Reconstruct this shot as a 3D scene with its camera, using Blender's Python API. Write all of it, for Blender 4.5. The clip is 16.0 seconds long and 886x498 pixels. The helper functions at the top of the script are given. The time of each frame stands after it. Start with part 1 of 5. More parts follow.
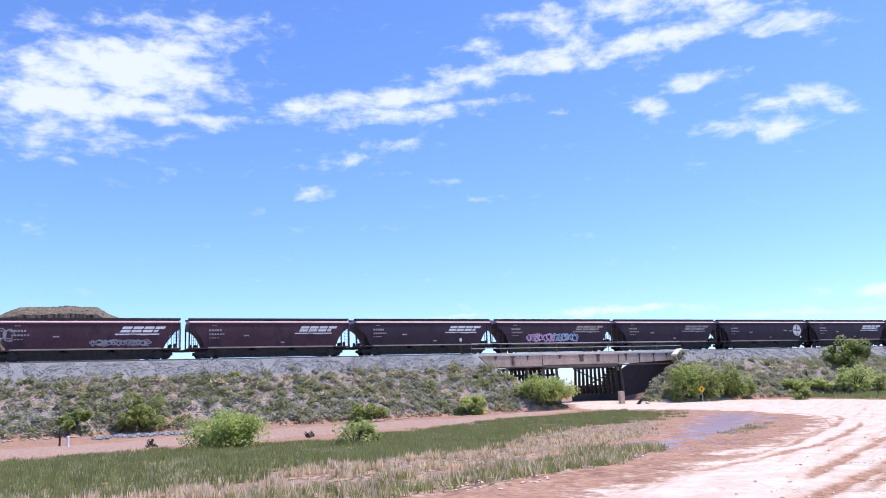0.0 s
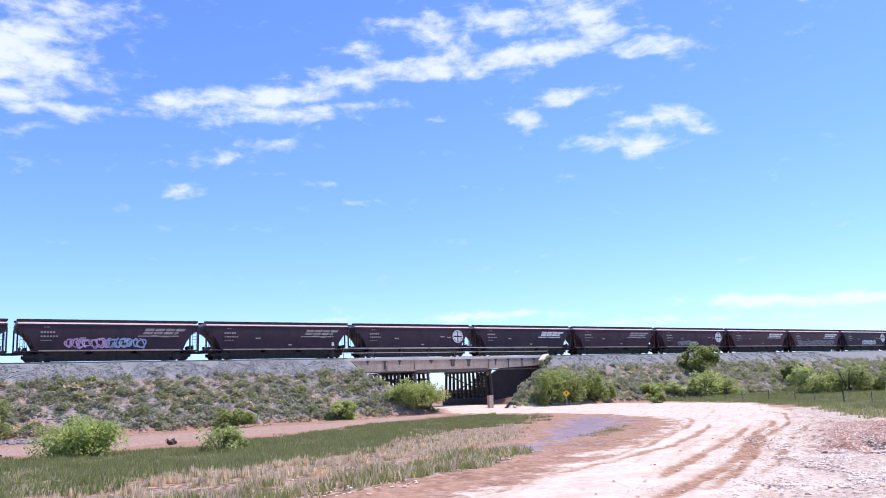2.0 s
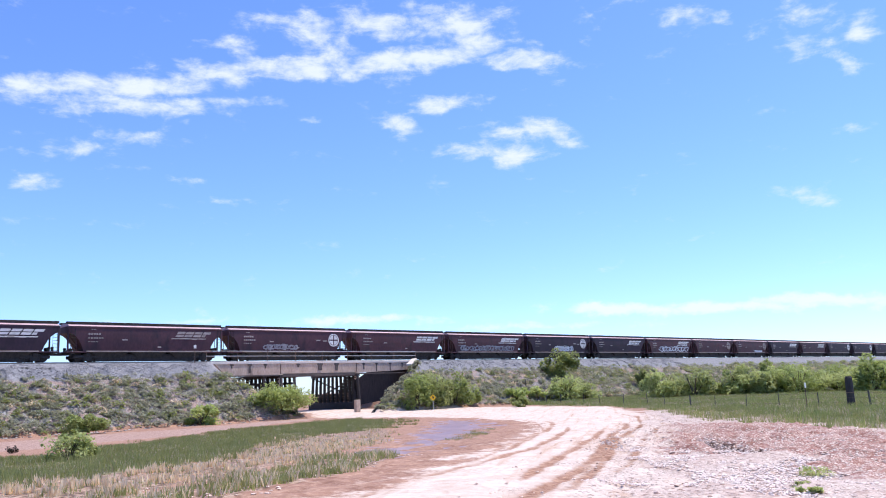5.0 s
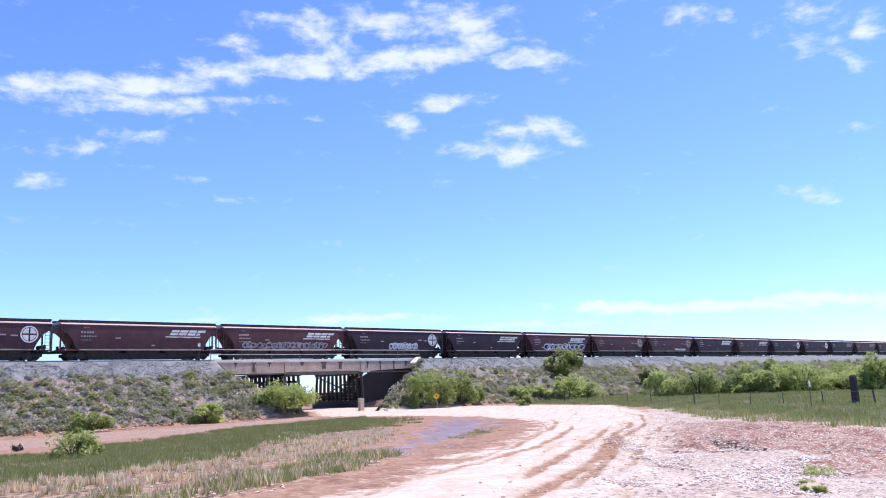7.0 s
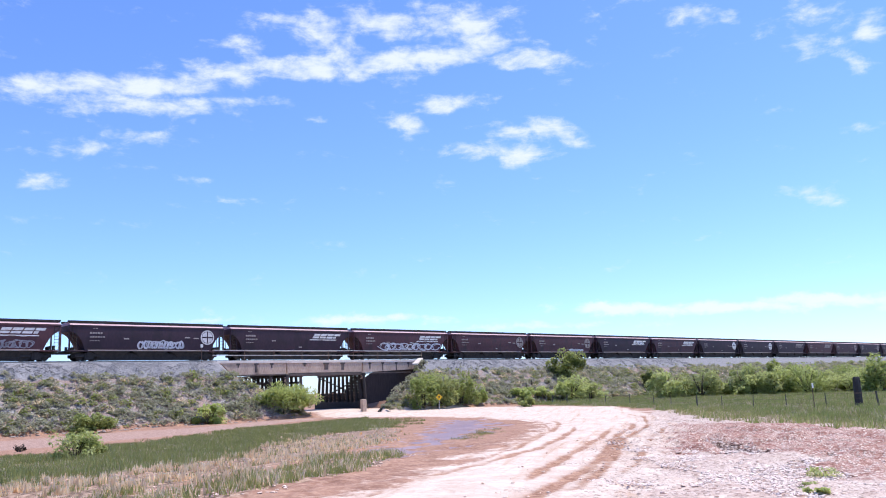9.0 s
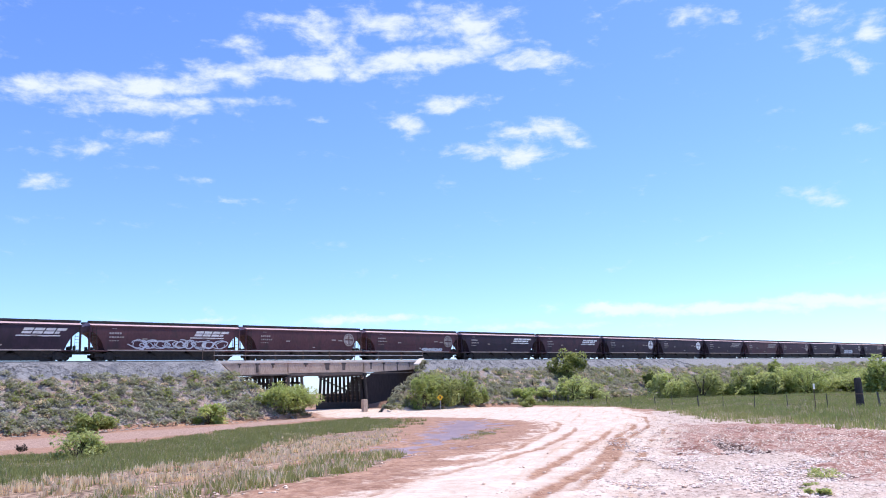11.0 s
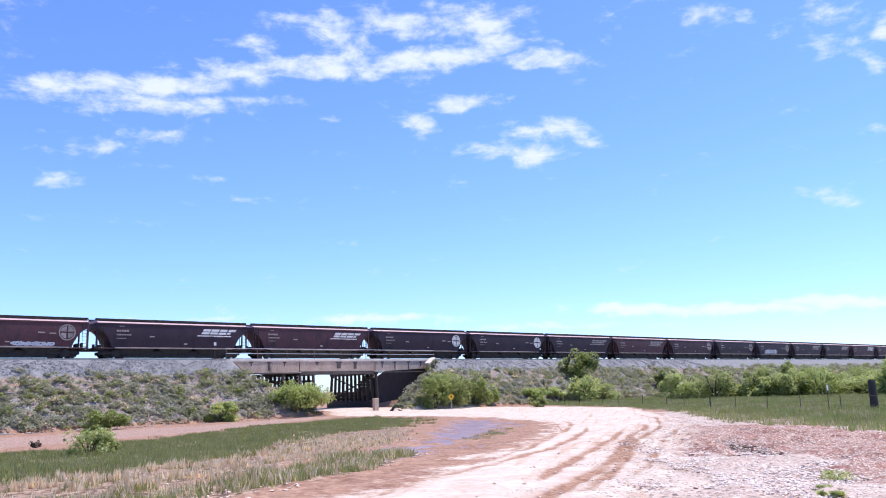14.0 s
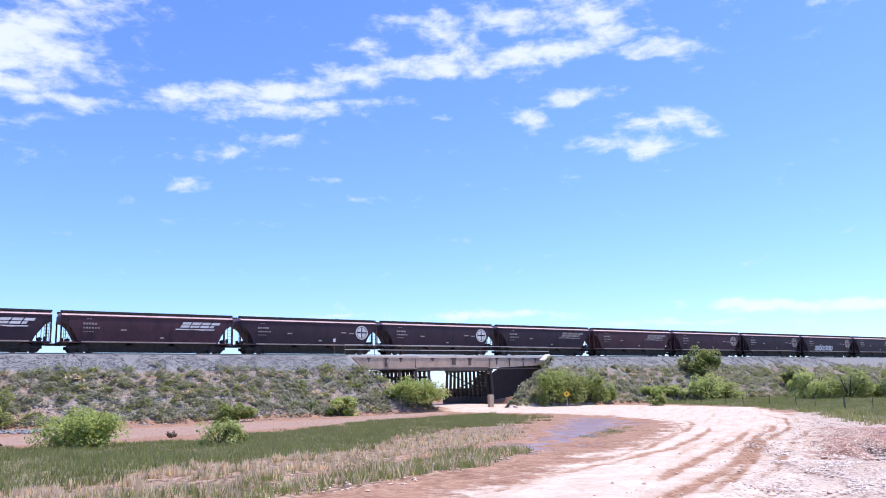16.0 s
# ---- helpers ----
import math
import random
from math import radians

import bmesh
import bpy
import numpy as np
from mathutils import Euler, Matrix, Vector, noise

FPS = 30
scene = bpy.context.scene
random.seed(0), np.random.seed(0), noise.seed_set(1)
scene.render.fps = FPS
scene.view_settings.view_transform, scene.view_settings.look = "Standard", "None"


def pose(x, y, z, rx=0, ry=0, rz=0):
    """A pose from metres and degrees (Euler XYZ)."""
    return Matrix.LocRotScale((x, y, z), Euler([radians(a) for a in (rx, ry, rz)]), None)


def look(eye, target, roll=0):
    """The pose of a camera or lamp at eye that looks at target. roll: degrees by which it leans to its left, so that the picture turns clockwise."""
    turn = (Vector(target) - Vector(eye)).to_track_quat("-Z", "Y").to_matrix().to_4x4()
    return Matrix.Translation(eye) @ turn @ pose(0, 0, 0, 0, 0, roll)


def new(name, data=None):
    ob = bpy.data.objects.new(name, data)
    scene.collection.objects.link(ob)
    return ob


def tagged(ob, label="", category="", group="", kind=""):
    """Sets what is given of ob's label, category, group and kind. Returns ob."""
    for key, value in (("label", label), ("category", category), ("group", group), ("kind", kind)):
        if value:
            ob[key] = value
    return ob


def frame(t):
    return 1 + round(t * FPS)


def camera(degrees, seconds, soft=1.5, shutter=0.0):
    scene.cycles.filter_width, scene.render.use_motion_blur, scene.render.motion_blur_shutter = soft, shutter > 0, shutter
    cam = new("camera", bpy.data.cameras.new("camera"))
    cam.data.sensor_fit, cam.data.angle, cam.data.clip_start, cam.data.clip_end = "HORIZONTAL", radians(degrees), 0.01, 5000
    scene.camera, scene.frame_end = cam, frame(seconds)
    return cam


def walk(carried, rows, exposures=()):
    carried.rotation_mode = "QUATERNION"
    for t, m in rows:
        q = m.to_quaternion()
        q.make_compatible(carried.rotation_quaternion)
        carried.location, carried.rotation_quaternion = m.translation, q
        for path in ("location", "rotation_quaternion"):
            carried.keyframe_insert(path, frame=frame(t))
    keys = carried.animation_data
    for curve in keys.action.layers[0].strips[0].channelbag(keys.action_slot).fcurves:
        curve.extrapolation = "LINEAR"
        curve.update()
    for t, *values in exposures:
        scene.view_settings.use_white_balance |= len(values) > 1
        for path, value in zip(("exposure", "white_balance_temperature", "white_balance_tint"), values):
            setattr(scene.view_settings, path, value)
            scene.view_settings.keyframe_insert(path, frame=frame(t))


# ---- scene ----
cam = camera(57.8, 16.0, soft=1.0)
EYE_Z = 1.7
# seconds, tilt, lean, turn of a camera that is held in one place and swung
TURNS = (
    (0, 99.97, 2.25, -25.63), (0.5, 99.96, 2.30, -28.47), (1, 99.91, 2.35, -29.37), (1.5, 99.97, 2.31, -33.05),
    (2, 99.93, 2.38, -34.66), (2.5, 99.97, 2.37, -35.77), (3, 99.96, 2.33, -37.84), (3.5, 99.92, 2.38, -40.88),
    (4, 99.89, 2.37, -44.11), (6.5, 99.75, 2.30, -43.71), (7.5, 99.75, 2.30, -43.71),
    (8.5, 99.75, 2.29, -43.71), (9, 99.83, 2.22, -43.54), (11.5, 99.86, 2.15, -43.46), (12, 99.88, 2.17, -43.41),
    (12.5, 99.88, 2.10, -43.29), (13, 99.82, 1.99, -43.02), (13.5, 99.82, 1.91, -42.93), (14, 99.83, 1.81, -42.69),
    (14.5, 99.82, 1.72, -42.46), (15, 99.87, 1.58, -42.12), (15.5, 99.80, 1.33, -40.10), (16, 99.81, 1.26, -34.62))
walk(cam, [(t, pose(0, 0, EYE_Z, a, b, c)) for t, a, b, c in TURNS], exposures=((0, 0.35), (16, 0.35)))

# ---- sky and sun ----
SUN_AZ, SUN_EL = 108.0, 65.0   # degrees from the far side of the track towards the train's tail; above the ground
SKY_GAIN = (1.10, 1.35, 2.0)
CLOUD_LIGHT = (7.3, 7.9, 8.2, 1)
world = bpy.data.worlds.new("sky")
scene.world = world
world.use_nodes = True
wt = world.node_tree
wt.nodes.clear()


def wnode(kind, **kw):
    nd = wt.nodes.new(kind)
    for key, value in kw.items():
        if key == "op":
            nd.operation = value
        else:
            nd.inputs[int(key[1:])].default_value = value
    return nd


sky = wt.nodes.new("ShaderNodeTexSky")
sky.sky_type = "NISHITA"
sky.sun_disc = False
sky.sun_elevation, sky.sun_rotation = radians(SUN_EL), radians(SUN_AZ)
sky.air_density, sky.dust_density, sky.ozone_density, sky.altitude = 1.0, 0.35, 2.6, 600
coord = wt.nodes.new("ShaderNodeTexCoord")
split = wt.nodes.new("ShaderNodeSeparateXYZ")
wt.links.new(coord.outputs["Generated"], split.inputs[0])
turn_n = wnode("ShaderNodeMath", op="ARCTAN2")
wt.links.new(split.outputs[0], turn_n.inputs[0])
wt.links.new(split.outputs[1], turn_n.inputs[1])
rise_n = wnode("ShaderNodeMath", op="ARCSINE")
wt.links.new(split.outputs[2], rise_n.inputs[0])
flat = wt.nodes.new("ShaderNodeCombineXYZ")
wt.links.new(turn_n.outputs[0], flat.inputs[0])
wt.links.new(rise_n.outputs[0], flat.inputs[1])
# cloud banks: bearing, height above the horizon, half length, half height, slant (degrees), thickness
CLOUDS_WEST = (
    (-2.1, 21.8, 1.1, 0.62, 29, 0.9), (3.5, 22.1, 4.8, 1.42, 8, 1.3), (3.1, 23.4, 2.3, 0.56, 9, 1), (-0.5, 19.6, 3.5, 0.91, 2, 1.3),
    (3.6, 19.4, 4.7, 0.51, 5, 1.1), (6.5, 21.4, 4, 1.02, -3, 0.9), (0.8, 17.2, 4.5, 0.79, 4, 0.7), (7.7, 18.9, 3.2, 0.52, 2, 0.8),
    (1.5, 16.2, 3.7, 0.51, 6, 0.4), (7.8, 24.8, 3.9, 0.9, 1, 0.85), (-2.6, 23.6, 1.8, 0.94, 21, 0.45), (12.2, 25, 0.9, 0.73, 16, 0.4),
    (2.1, 24.8, 0.9, 0.69, 20, 0.5), (-5.8, 18.5, 2.9, 1.01, 4, 1), (5.3, 14.7, 1.6, 0.26, 3, 0.3), (-1.5, 11.3, 1.5, 0.43, -1, 0.25))
CLOUDS_STREAK = (
    (17.4, 20.2, 3.1, 0.49, 5, 0.9), (23.5, 20.9, 3.4, 0.8, 5, 0.95), (22.6, 19.6, 5.2, 0.51, 3, 0.95), (16.6, 18.9, 1.3, 0.28, 5, 0.5),
    (28.3, 22.1, 3.3, 0.59, 5, 0.8), (35, 22.7, 3.7, 0.61, 5, 1.1), (41.3, 23.1, 4.3, 0.61, 5, 1.1), (34.6, 25.3, 2.4, 0.96, -11, 0.85),
    (37.3, 23.9, 1.7, 0.75, -10, 0.75), (38.9, 26.5, 2.4, 0.55, -2, 0.6), (41, 25.5, 2.9, 0.97, -4, 0.8), (45.9, 25.4, 2.6, 0.89, -4, 0.85),
    (47.1, 24, 2.2, 0.68, -6, 0.85), (50.9, 22.7, 2.1, 0.68, -6, 1), (29.1, 24, 1.6, 0.44, 1, 0.6))
CLOUDS_MIDDLE = (
    (45.3, 26.4, 2.9, 0.52, -0, 0.7), (44.7, 19.9, 2.2, 0.47, -3, 0.8), (41.4, 18.7, 1.2, 0.55, -7, 0.8), (47.9, 18.7, 1.4, 0.39, -1, 0.4),
    (49.7, 17.5, 1.2, 0.39, -11, 0.7), (52.6, 17.6, 1.7, 0.62, -20, 0.9), (48.8, 16.5, 2.6, 0.51, -5, 0.95), (19.3, 16.4, 2, 0.73, 14, 0.6),
    (22.8, 17.4, 2.1, 0.48, 6, 0.7), (17.5, 14, 1.3, 0.43, 4, 0.55), (26, 14.8, 1.5, 0.34, -0, 0.4), (29.2, 13.5, 1, 0.27, 1, 0.45),
    (26.6, 18.7, 0.6, 0.23, -1, 0.6), (34.8, 19.1, 0.8, 0.19, 1, 0.4))
CLOUDS_EAST = (
    (63.2, 24, 1.6, 0.64, -24, 0.5), (66, 23.4, 1.3, 0.42, -15, 0.45), (70.6, 22.5, 1.6, 0.61, -23, 0.55), (68.1, 21.8, 1.2, 0.49, -16, 0.5),
    (70.5, 21, 1.6, 0.55, -15, 0.6), (72.5, 19.5, 0.9, 0.34, -18, 0.7), (74.2, 21.3, 0.7, 0.66, -28, 0.7), (71.7, 15.4, 0.9, 0.35, -14, 0.45),
    (69, 11.4, 1.5, 0.44, -11, 0.5), (56.3, 23.5, 0.8, 0.52, -14, 0.4), (58, 25.3, 2.3, 0.51, -10, 0.35))
CLOUDS_LOW = (
    (56.9, 4.8, 3.2, 0.47, -3, 1.4), (64.1, 4.6, 3.6, 0.45, -3, 1.4), (69.6, 4.6, 3.3, 0.43, -4, 1.5), (38.3, 5, 4, 0.36, 0, 1.1),
    (52.3, 4, 4.4, 0.24, -2, 0.7), (75.1, 3.9, 3.3, 0.41, -7, 1.3), (25.3, 5.1, 4.5, 0.19, 1, 0.6))
# the banks' outlines are ragged: the sky's coordinates are stirred a little
stir = wt.nodes.new("ShaderNodeTexNoise")
stir.noise_dimensions = "2D"
for slot, value in (("Scale", 26.0), ("Detail", 4.0), ("Roughness", 0.6)):
    stir.inputs[slot].default_value = value
wt.links.new(flat.outputs[0], stir.inputs["Vector"])
swirl = wt.nodes.new("ShaderNodeVectorMath")
swirl.operation = "MULTIPLY_ADD"
swirl.inputs[1].default_value = (0.040, 0.016, 0)
swirl.inputs[2].default_value = (-0.020, -0.008, 0)
wt.links.new(stir.outputs["Color"], swirl.inputs[0])
stirred = wt.nodes.new("ShaderNodeVectorMath")
stirred.operation = "ADD"
wt.links.new(flat.outputs[0], stirred.inputs[0])
wt.links.new(swirl.outputs[0], stirred.inputs[1])
bank = None
for bearing, height, wide, high, slant, thick in CLOUDS_WEST + CLOUDS_STREAK + CLOUDS_MIDDLE + CLOUDS_EAST + CLOUDS_LOW:
    if height < 7:
        high, thick = high * 0.7, thick * 0.9
    ma = wt.nodes.new("ShaderNodeMapping")
    ma.vector_type = "TEXTURE"
    ma.inputs["Scale"].default_value = (radians(wide), radians(high), 1)
    ma.inputs["Rotation"].default_value = (0, 0, radians(slant))
    ma.inputs["Location"].default_value = (radians(bearing), radians(height), 0)
    wt.links.new(stirred.outputs[0], ma.inputs["Vector"])
    ln = wnode("ShaderNodeVectorMath", op="LENGTH")
    wt.links.new(ma.outputs[0], ln.inputs[0])
    fall = wt.nodes.new("ShaderNodeMapRange")
    fall.interpolation_type = "SMOOTHSTEP"
    for slot, value in ((1, 0.0), (2, 2.7), (3, thick * 1.15), (4, 0.0)):
        fall.inputs[slot].default_value = value
    wt.links.new(ln.outputs["Value"], fall.inputs[0])
    if bank is None:
        bank = fall.outputs[0]
    else:
        mx = wnode("ShaderNodeMath", op="MAXIMUM")
        wt.links.new(bank, mx.inputs[0])
        wt.links.new(fall.outputs[0], mx.inputs[1])
        bank = mx.outputs[0]


def wnoise(scale_x, scale_y, detail, rough):
    ma = wt.nodes.new("ShaderNodeMapping")
    ma.inputs["Scale"].default_value = (scale_x, scale_y, 1)
    wt.links.new(flat.outputs[0], ma.inputs["Vector"])
    nz = wt.nodes.new("ShaderNodeTexNoise")
    nz.noise_dimensions = "2D"
    nz.inputs["Scale"].default_value = 1.0
    nz.inputs["Detail"].default_value = detail
    nz.inputs["Roughness"].default_value = rough
    nz.inputs["Distortion"].default_value = 0.15
    wt.links.new(ma.outputs[0], nz.inputs["Vector"])
    return nz.outputs[0]


fluff = wnoise(20, 46, 8, 0.60)
# how much cloud: the bank eaten into by the fluff
eat = wnode("ShaderNodeMath", op="MULTIPLY_ADD", _1=2.35, _2=-1.46)
wt.links.new(fluff, eat.inputs[0])
full = wnode("ShaderNodeMath", op="ADD")
wt.links.new(bank, full.inputs[0])
wt.links.new(eat.outputs[0], full.inputs[1])
cover = wt.nodes.new("ShaderNodeMapRange")
cover.interpolation_type = "SMOOTHSTEP"
for slot, value in ((1, 0.0), (2, 1.12), (3, 0.0), (4, 0.9)):
    cover.inputs[slot].default_value = value
wt.links.new(full.outputs[0], cover.inputs[0])
# the sky's light is scaled before the clouds are laid over it
gain = wt.nodes.new("ShaderNodeVectorMath")
gain.operation = "MULTIPLY"
gain.inputs[1].default_value = SKY_GAIN
wt.links.new(sky.outputs[0], gain.inputs[0])
mixc = wt.nodes.new("ShaderNodeMix")
mixc.data_type = "RGBA"
mixc.inputs["B"].default_value = CLOUD_LIGHT
wt.links.new(cover.outputs[0], mixc.inputs["Factor"])
wt.links.new(gain.outputs[0], mixc.inputs["A"])
back = wt.nodes.new("ShaderNodeBackground")
back.inputs["Strength"].default_value = 0.1
wt.links.new(mixc.outputs["Result"], back.inputs["Color"])
wout = wt.nodes.new("ShaderNodeOutputWorld")
wt.links.new(back.outputs[0], wout.inputs[0])

sun = new("sun", bpy.data.lights.new("sun", "SUN"))
sun.data.energy, sun.data.angle, sun.data.color = 4.2, radians(0.55), (1.0, 0.95, 0.88)
az, el = radians(SUN_AZ), radians(SUN_EL)
sun.matrix_world = look((math.sin(az) * math.cos(el) * 300, math.cos(az) * math.cos(el) * 300, math.sin(el) * 300), (0, 0, 0))

# ---- materials ----
def mat(name, dark, light, scale=3.0, rough=0.85, bump=0.3, metal=0.0, fine=40.0, vary=0.0, spots=None, stretch=(1, 1, 1), depth=0.03):
    """Two scales of grain between two colours, fine relief, optional stains and change from piece to piece."""
    m = bpy.data.materials.new(name)
    m.use_nodes = True
    nt = m.node_tree
    bsdf = nt.nodes["Principled BSDF"]
    bsdf.inputs["Roughness"].default_value = rough
    bsdf.inputs["Metallic"].default_value = metal
    tc = nt.nodes.new("ShaderNodeTexCoord")
    mp = nt.nodes.new("ShaderNodeMapping")
    mp.inputs["Scale"].default_value = stretch
    nt.links.new(tc.outputs["Object"], mp.inputs[0])

    def noise_tex(sc, det=5.0):
        nz = nt.nodes.new("ShaderNodeTexNoise")
        nz.inputs["Scale"].default_value = sc
        nz.inputs["Detail"].default_value = det
        nt.links.new(mp.outputs[0], nz.inputs["Vector"])
        return nz.outputs[0]

    big, small = noise_tex(scale), noise_tex(fine)
    add = nt.nodes.new("ShaderNodeMath")
    add.operation = "MULTIPLY_ADD"
    add.inputs[1].default_value = 0.55
    nt.links.new(small, add.inputs[0])
    half = nt.nodes.new("ShaderNodeMath")
    half.operation = "MULTIPLY"
    half.inputs[1].default_value = 0.6
    nt.links.new(big, half.inputs[0])
    nt.links.new(half.outputs[0], add.inputs[2])
    ramp = nt.nodes.new("ShaderNodeValToRGB")
    ramp.color_ramp.elements[0].position, ramp.color_ramp.elements[1].position = 0.4, 0.75
    ramp.color_ramp.elements[0].color, ramp.color_ramp.elements[1].color = (*dark, 1), (*light, 1)
    nt.links.new(add.outputs[0], ramp.inputs[0])
    colour = ramp.outputs[0]
    if spots:
        mask = noise_tex(spots[1], 6.0)
        mr = nt.nodes.new("ShaderNodeMapRange")
        mr.inputs[1].default_value, mr.inputs[2].default_value = spots[2], spots[2] + 0.12
        nt.links.new(mask, mr.inputs[0])
        mx = nt.nodes.new("ShaderNodeMix")
        mx.data_type = "RGBA"
        mx.inputs["B"].default_value = (*spots[0], 1)
        nt.links.new(mr.outputs[0], mx.inputs["Factor"])
        nt.links.new(colour, mx.inputs["A"])
        colour = mx.outputs["Result"]
    if vary:
        oi = nt.nodes.new("ShaderNodeObjectInfo")
        ge = nt.nodes.new("ShaderNodeNewGeometry")
        sm_ = nt.nodes.new("ShaderNodeMath")
        sm_.operation = "ADD"
        nt.links.new(oi.outputs["Random"], sm_.inputs[0])
        nt.links.new(ge.outputs["Random Per Island"], sm_.inputs[1])
        mr = nt.nodes.new("ShaderNodeMapRange")
        mr.inputs[2].default_value = 2.0
        mr.inputs[3].default_value, mr.inputs[4].default_value = 1 - vary, 1 + vary
        nt.links.new(sm_.outputs[0], mr.inputs[0])
        hs = nt.nodes.new("ShaderNodeHueSaturation")
        nt.links.new(mr.outputs[0], hs.inputs["Value"])
        nt.links.new(colour, hs.inputs["Color"])
        colour = hs.outputs[0]
    nt.links.new(colour, bsdf.inputs["Base Color"])
    if bump:
        bp = nt.nodes.new("ShaderNodeBump")
        bp.inputs["Strength"].default_value = bump
        bp.inputs["Distance"].default_value = depth
        nt.links.new(add.outputs[0], bp.inputs["Height"])
        nt.links.new(bp.outputs[0], bsdf.inputs["Normal"])
    return m


def leaf_mat(name, dark, light):
    m = mat(name, dark, light, scale=1.2, rough=0.6, bump=0, fine=6.0, vary=0.35)
    bsdf = m.node_tree.nodes["Principled BSDF"]
    tr = m.node_tree.nodes.new("ShaderNodeBsdfTranslucent")
    mx = m.node_tree.nodes.new("ShaderNodeMixShader")
    mx.inputs[0].default_value = 0.5
    nt = m.node_tree
    src = bsdf.inputs["Base Color"].links[0].from_socket
    nt.links.new(src, tr.inputs[0])
    out = nt.nodes["Material Output"]
    nt.links.new(bsdf.outputs[0], mx.inputs[1])
    nt.links.new(tr.outputs[0], mx.inputs[2])
    nt.links.new(mx.outputs[0], out.inputs[0])
    return m


M_CONCRETE = mat("concrete", (0.40, 0.28, 0.205), (0.64, 0.49, 0.385), scale=0.9, fine=9, spots=((0.15, 0.11, 0.09), 1.1, 0.60), stretch=(1, 1, 0.4))
M_CURB = mat("pale curb concrete", (0.58, 0.49, 0.43), (0.80, 0.71, 0.64), scale=0.8, fine=8)
# its dark tone also stands in for shade under the deck
M_CAP = mat("stained and shade-dark concrete", (0.05, 0.04, 0.036), (0.14, 0.11, 0.10), scale=0.9, fine=12)
# creosote brown taken darker to stand in for shade beneath the bridge
M_TIMBER = mat("creosoted timber", (0.016, 0.014, 0.014), (0.055, 0.045, 0.042), scale=2, fine=25, stretch=(4, 4, 0.6), vary=0.3)
M_GREYWOOD = mat("weathered grey wood", (0.06, 0.05, 0.045), (0.16, 0.14, 0.12), scale=3, fine=30, stretch=(4, 4, 0.5), vary=0.3)
M_STEEL = mat("rusty steel", (0.10, 0.06, 0.045), (0.24, 0.16, 0.12), scale=2, fine=20, rough=0.7, metal=0.3)
M_RAIL = mat("rail steel", (0.16, 0.13, 0.12), (0.34, 0.31, 0.29), scale=2, fine=20, rough=0.4, metal=0.8)
M_GALV = mat("galvanised steel", (0.30, 0.29, 0.29), (0.48, 0.47, 0.46), scale=2, fine=20, rough=0.5, metal=0.3)
M_RAILING = mat("pale railing paint", (0.50, 0.47, 0.45), (0.72, 0.69, 0.66), scale=2, fine=20, rough=0.6)
M_UNDER = mat("grimy black running gear", (0.012, 0.011, 0.011), (0.045, 0.038, 0.034), scale=3, fine=15, rough=0.8)
M_WHITE = mat("dirty white lettering", (0.55, 0.53, 0.52), (0.82, 0.80, 0.79), scale=3, fine=25, bump=0, vary=0.15)
M_DULL = mat("faded lettering", (0.22, 0.18, 0.17), (0.42, 0.36, 0.34), scale=3, fine=25, bump=0, vary=0.3)
M_PINK = mat("pink spray paint", (0.45, 0.25, 0.42), (0.75, 0.55, 0.72), scale=1.5, fine=8, bump=0)
M_TEAL = mat("blue spray paint", (0.2, 0.3, 0.45), (0.5, 0.6, 0.75), scale=1.5, fine=8, bump=0)
M_SILVER = mat("silver spray paint", (0.5, 0.5, 0.52), (0.78, 0.78, 0.8), scale=1.5, fine=8, bump=0)
M_GREY = mat("grey spray paint", (0.20, 0.19, 0.20), (0.42, 0.40, 0.42), scale=1.5, fine=8, bump=0)
M_YELLOW = mat("yellow sign sheet", (0.75, 0.42, 0.01), (0.9, 0.55, 0.02), scale=3, fine=20, bump=0, rough=0.5)
M_DARK = mat("black paint", (0.01, 0.01, 0.01), (0.03, 0.03, 0.03), bump=0)
M_STALK = mat("twigs", (0.06, 0.045, 0.03), (0.16, 0.12, 0.08), scale=5, fine=30)
M_LEAF = leaf_mat("fresh mesquite leaves", (0.25, 0.30, 0.08), (0.49, 0.54, 0.19))
M_LEAF_DARK = leaf_mat("juniper green leaves", (0.20, 0.235, 0.07), (0.41, 0.44, 0.15))
M_SAGE = leaf_mat("grey green scrub leaves", (0.245, 0.245, 0.165), (0.49, 0.48, 0.34))
M_GRASS = leaf_mat("green grass blades", (0.20, 0.215, 0.065), (0.41, 0.405, 0.15))
M_STRAW = leaf_mat("dry straw blades", (0.44, 0.33, 0.20), (0.74, 0.61, 0.43))
M_PALE = leaf_mat("pale feathery leaves", (0.33, 0.37, 0.12), (0.58, 0.61, 0.26))
M_PEBBLE = mat("bleached pebbles", (0.50, 0.37, 0.305), (0.84, 0.71, 0.63), scale=2, fine=15, vary=0.35)
M_STUBBLE = leaf_mat("cut straw stalks", (0.60, 0.44, 0.26), (0.88, 0.72, 0.50))
M_ROCK = mat("pale rubble", (0.56, 0.38, 0.29), (0.82, 0.65, 0.54), scale=2, fine=15, vary=0.3)
